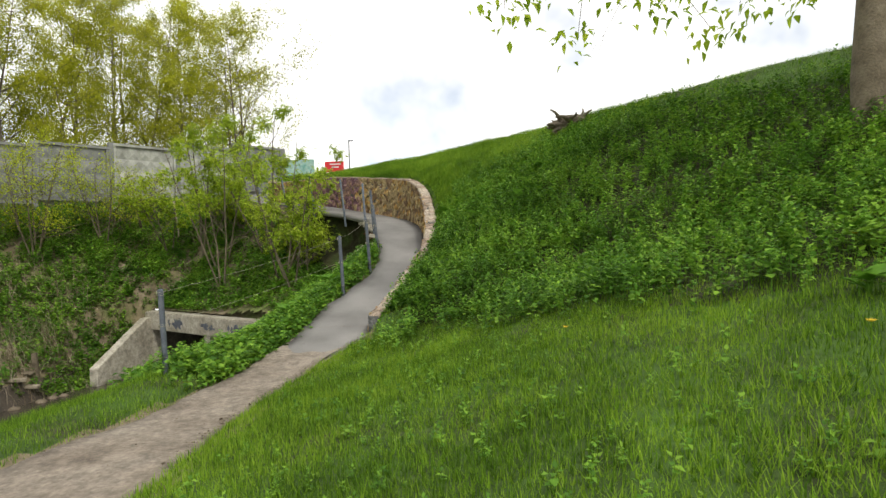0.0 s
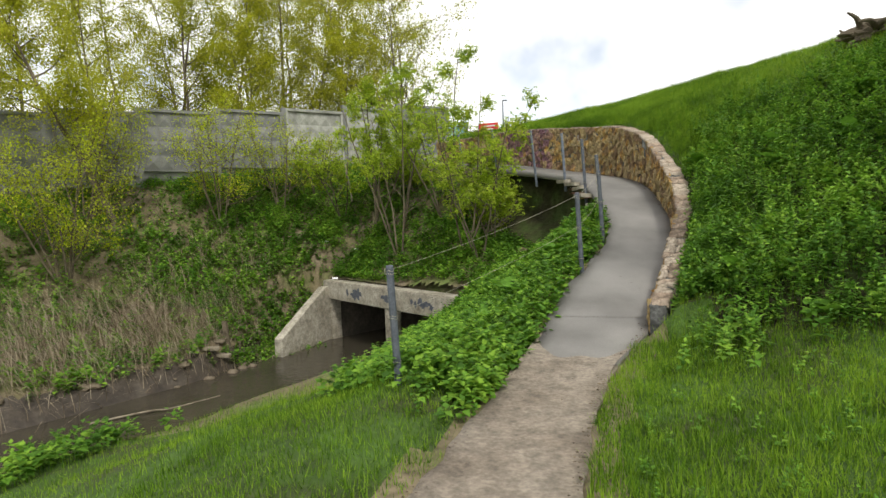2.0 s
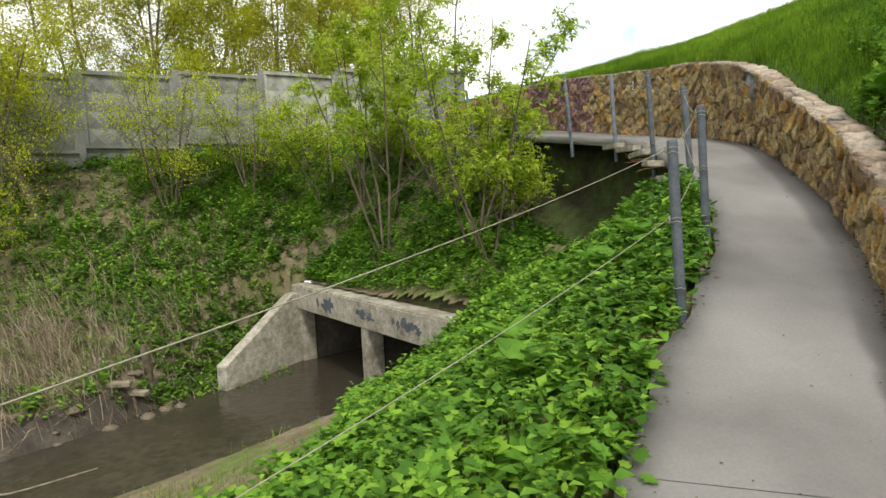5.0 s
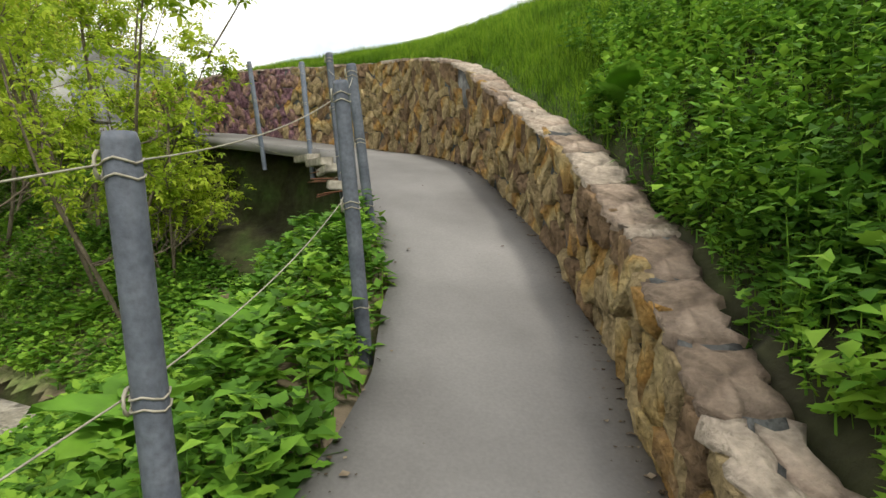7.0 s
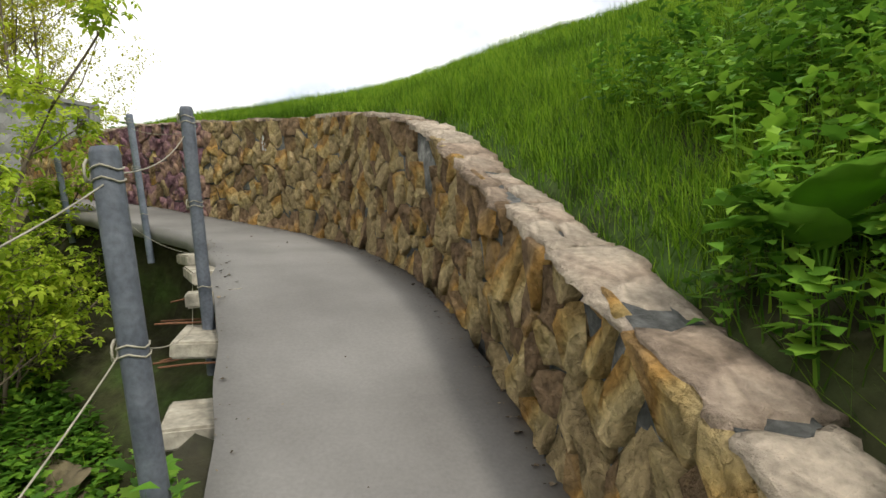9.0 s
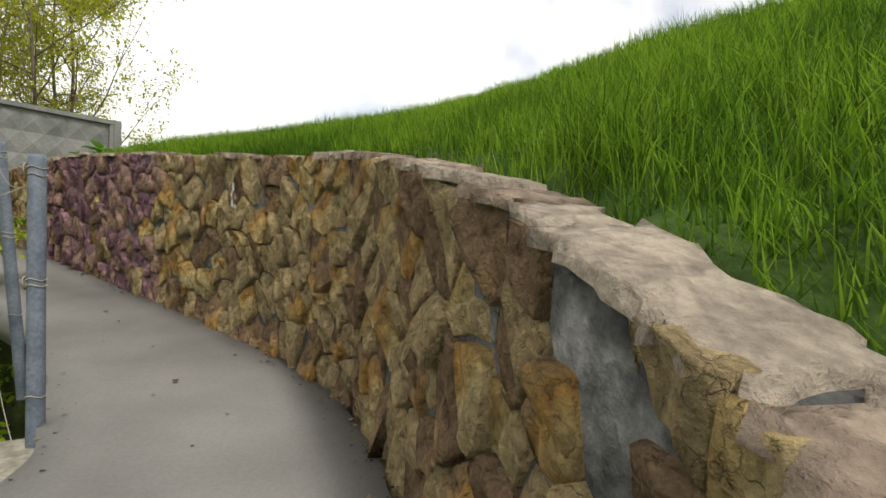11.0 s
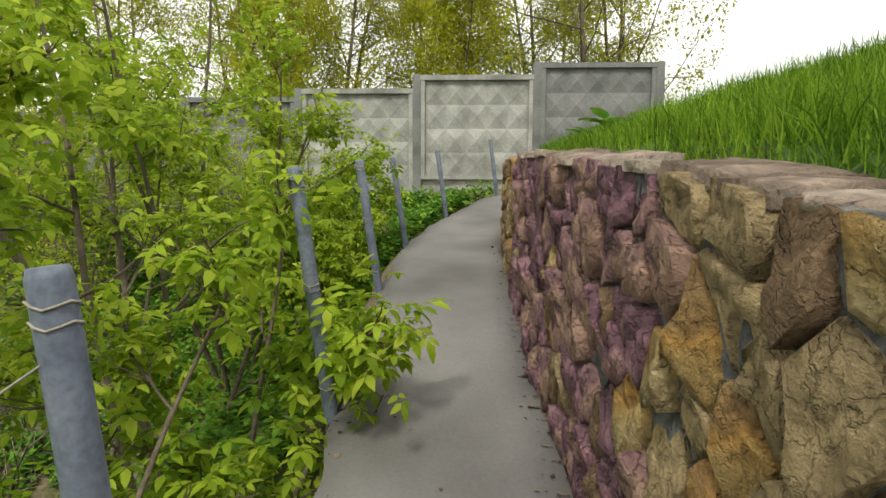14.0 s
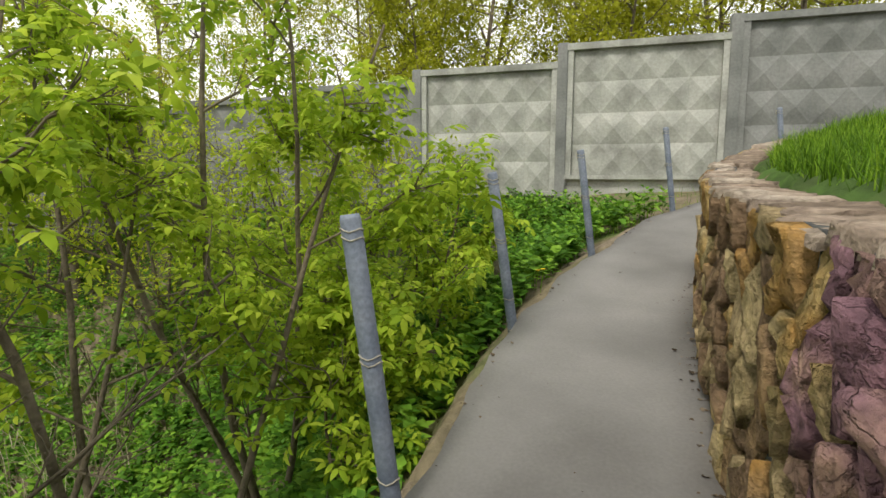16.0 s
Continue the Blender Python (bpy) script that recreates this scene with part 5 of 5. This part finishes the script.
def paint_marks():
    r = np.random.default_rng(47)
    beam_dir = np.array([*HEAD_DIR, 0])
    front = np.array([HEAD_DIR[1], -HEAD_DIR[0], 0])
    marks = tagged(new("graffiti"), "faded slate-blue graffiti strokes on the culvert beam", "graffiti")
    for k in range(13):
        a = r.choice([2.0, 4.3, 5.0, 5.5]) + r.normal(0, 0.3)
        n = 15
        th = np.arange(n) * 2 * np.pi / n
        rad = r.uniform(0.35, 1.25, n)
        u, w = np.cos(th) * rad * r.uniform(0.06, 0.22), np.sin(th) * rad * r.uniform(0.07, 0.19)
        c = np.array([HEAD_A[0], HEAD_A[1], -1.02 + r.uniform(-0.05, 0.05)]) + beam_dir * a + front * (0.003 + 0.0006 * k)
        v = c + beam_dir * u[:, None] + np.array([0, 0, 1]) * w[:, None]
        part_np("stroke", v, np.arange(n)[None], M_SLATE, marks)
    splash = tagged(new("paint_splash"), "splash of white paint on the stone wall", "paint")
    s0 = float(np.interp(19.36, WF[:, 1], WS))
    for k in range(6):
        n = 8
        th = np.arange(n) * 2 * np.pi / n
        rad = r.uniform(0.35, 1.2, n) * r.uniform(0.012, 0.028)
        v = wall_at(s0 + r.normal(0, 0.018) + np.cos(th) * rad, 1.0 + r.normal(0, 0.05) + np.sin(th) * rad * 1.4, np.full(n, 0.030 + 0.001 * k))
        part_np("blot", v, np.arange(n)[None], M_LIME, splash)


build_stump()
slab_edge()
shore_things()
dandelions()
path_litter()
far_things()
paint_marks()


# ---- stones of the wall ----
def clip_poly(poly, p, q):
    """The part of a polygon nearer to p than to q."""
    m, n = (p + q) / 2, q - p
    out = []
    for a, b in zip(poly, np.roll(poly, -1, axis=0)):
        da, db = (a - m) @ n, (b - m) @ n
        if da <= 0:
            out.append(a)
        if da * db < 0:
            out.append(a + (b - a) * (da / (da - db)))
    return np.array(out)


def lay_stones():
    r = np.random.default_rng(91)
    sites, s = [], 0.0
    c = 0
    while s < WLEN - 0.05:
        y = float(np.interp(s, WS, WF[:, 1]))
        small = 20.1 < y < 22.0
        cell_w, cell_h = (0.125, 0.17) if small else (float(r.uniform(0.12, 0.17)), 0.205)
        rows = max(1, round(float(wall_h(s)) / cell_h))
        h = float(wall_h(s)) - 0.05
        for k in range(rows):
            sites.append((s + (0.5 + r.uniform(-0.42, 0.42)) * cell_w, (k + 0.5 + r.uniform(-0.36, 0.36) + 0.3 * (c % 2 - 0.5)) * h / rows))
        s += cell_w
        c += 1
    sites = np.array(sites)
    sites = sites[r.uniform(0, 1, len(sites)) > 0.12]
    squash = np.array([1.0, 0.72])     # stones stand taller than wide
    rest, made = {False: [], True: []}, 0
    for k, p in enumerate(sites):
        h = float(wall_h(p[0])) - 0.045
        poly = np.array([(p[0] - 0.45, -0.08), (p[0] + 0.45, -0.08), (p[0] + 0.45, h), (p[0] - 0.45, h)])
        poly[:, 0] = np.clip(poly[:, 0], 0.0, WLEN)
        near = np.argsort(((sites - p) ** 2).sum(1))[1:15]
        for q in near:
            poly = clip_poly(poly * squash, p * squash, sites[q] * squash) / squash
            if len(poly) < 3:
                break
        if len(poly) < 3:
            continue
        if 16.2 < float(np.interp(p[0], WS, WF[:, 1])) < 16.42 and p[1] > 0.66 * h:
            continue      # stones fallen out, bare mortar
        # break long edges so that outlines are uneven
        pts = []
        for a, b in zip(poly, np.roll(poly, -1, axis=0)):
            pts.append(a)
            d = np.linalg.norm(b - a)
            if d > 0.13:
                nrm = np.array([-(b - a)[1], (b - a)[0]]) / d
                pts.append((a + b) / 2 + nrm * r.uniform(-0.018, 0.018))
        poly = np.array(pts)
        mid = poly.mean(0)
        n = len(poly)
        joint = r.uniform(0.003, 0.013)

        def shrunk(by):
            d = poly - mid
            return mid + d * max(0.3, 1 - by / np.linalg.norm(d, axis=1).mean())

        tilt = r.normal(0, 0.15, 2)
        proud = r.uniform(0.012, 0.056)
        rings = []
        for by, dep, rough in ((joint, -0.02, 0), (joint + 0.001, proud * 0.85, 0.006), (joint + 0.006, proud, 0.007), (joint + 0.045, proud + 0.004, 0.011)):
            ring = shrunk(by)
            depth = dep + (ring - mid) @ tilt * (dep > 0) + r.normal(0, rough + 1e-9, n)
            rings.append(wall_at(ring[:, 0], ring[:, 1], depth - 0.03))
        centre = wall_at(mid[None, 0], mid[None, 1], np.array([proud - 0.03 + r.normal(0.0, 0.006)]))
        v = np.vstack(rings + [centre])
        o = v.mean(0)
        i = np.arange(n)
        quads = np.concatenate([np.stack([a * n + i, a * n + (i + 1) % n, (a + 1) * n + (i + 1) % n, (a + 1) * n + i], -1) for a in range(3)])[:, ::-1]
        tris = np.stack([3 * n + i, 3 * n + (i + 1) % n, np.full(n, 4 * n)], -1)[:, ::-1]
        y = float(np.interp(mid[0], WS, WF[:, 1]))
        x = float(np.interp(mid[0], WS, WF[:, 0]))
        purple = -5.3 < x < -3.1 and r.uniform() < 0.86 and y > 19
        mat = M_PURPLE if purple else M_STONE
        if 13.6 < y < 21.9 and made < 300:
            made += 1
            ob = part_np("stone", v - o, [quads, tris], mat, WALL)
            ob.location = o
        else:
            rest[purple].append((v, quads, tris))
    for purple, some in rest.items():
        vs, qs, ts, k = [], [], [], 0
        for v, q, t in some:
            vs.append(v)
            qs.append(q + k)
            ts.append(t + k)
            k += len(v)
        if some:
            ob = part_np("purple_stones" if purple else "small_stones", np.concatenate(vs), [np.concatenate(qs), np.concatenate(ts)], M_PURPLE_JOINED if purple else M_STONE_JOINED, WALL)
            tagged(ob, kind="stuff")


M_PURPLE_JOINED = material("purple_painted_stone_far", [(0.21, 0.115, 0.14), (0.32, 0.175, 0.205), (0.42, 0.27, 0.20)], 5.0, 34, 0.85, 1.0, per="island", spread=0.4, gloss=0.2, relief=3.0, flaky=10.0)
M_STONE_JOINED = material("ochre_sandstone_far", [(0.29, 0.195, 0.115), (0.42, 0.28, 0.14), (0.54, 0.305, 0.09), (0.56, 0.40, 0.165), (0.58, 0.455, 0.235), (0.48, 0.365, 0.195)], 1.6, 34, 0.92, 1.0, per="island", spread=0.75, gloss=0.15, relief=4.5, flaky=13.0)
lay_stones()


def lay_caps():
    """Thin broken slabs along the wall's top: a rough grid each, chipped round its rim, on a bed of mortar."""
    r = np.random.default_rng(95)
    s = 0.0
    while s < WLEN - 0.1:
        ln = min(r.uniform(0.14, 0.55), WLEN - s)
        wide = float(cap_width(s + ln / 2))
        rows = 2 if r.uniform() < 0.18 else 1
        split = -wide * r.uniform(0.35, 0.6)
        for row in range(rows):
            w0 = 0.002 + r.uniform(-0.03, 0.018) if row == 0 else split - 0.015
            w1 = -wide - r.uniform(-0.015, 0.02) if row == rows - 1 else split
            nu, nv = max(4, int(ln / 0.04)), max(4, int((w0 - w1) / 0.04))
            a, b = np.meshgrid(np.linspace(0, 1, nu + 1), np.linspace(0, 1, nv + 1), indexing="ij")
            rim = np.minimum(np.minimum(a, 1 - a) * nu, np.minimum(b, 1 - b) * nv)
            skew = r.uniform(-0.06, 0.06)
            uu = s + 0.012 + a * (ln - 0.024) + skew * (b - 0.5) * np.sin(np.pi * np.clip(a, 0.05, 0.95))
            ww = w0 + (w1 - w0) * b
            edge = rim < 0.5
            uu = uu + r.normal(0, 0.012, a.shape) * edge + r.normal(0, 0.006, a.shape)
            ww = ww + r.normal(0, 0.014, a.shape) * edge + 0.016 * wave(uu * 1.0, ww * 0.3, 17.0, 77) * (np.abs(b - 0.5) * 2)
            uu = np.clip(uu, 0, WLEN)
            th, lift, tl, roll = r.uniform(0.010, 0.028), r.uniform(-0.008, 0.008), r.normal(0, 0.022), r.normal(0, 0.035)
            step = 0.006 * (wave(uu * 1.0, ww, 9.0, int(r.integers(1, 999))) > 0.1)
            hh = np.array([float(wall_h(x)) for x in uu.ravel()]).reshape(uu.shape) - 0.052 + lift + (a - 0.5) * ln * tl + (b - 0.5) * 0.3 * roll
            top = wall_at(uu, hh + th + step + r.normal(0, 0.0025, a.shape) - edge * r.uniform(0.002, 0.010, a.shape), ww)
            n1 = nv + 1
            border = np.concatenate([np.arange(n1), np.arange(1, nu + 1) * n1 + nv, nu * n1 + np.arange(nv - 1, -1, -1), np.arange(nu - 1, 0, -1) * n1])
            low = wall_at(uu.ravel()[border], hh.ravel()[border] - 0.018, ww.ravel()[border] + r.normal(0, 0.008, len(border)))
            v = np.vstack([top.reshape(-1, 3), low])
            i, j = np.meshgrid(np.arange(nu), np.arange(nv), indexing="ij")
            q = i * n1 + j
            quads = np.stack([q, q + 1, q + n1 + 1, q + n1], -1).reshape(-1, 4)
            m, k0 = len(border), (nu + 1) * n1
            side = np.stack([border, k0 + np.arange(m), k0 + (np.arange(m) + 1) % m, np.roll(border, -1)], -1)
            o = v.mean(0)
            ob = part_np("cap_stone", v - o, np.vstack([quads[:, ::-1], side[:, ::-1]]), M_CAP, WALL)
            ob.location = o
        s += ln


lay_caps()
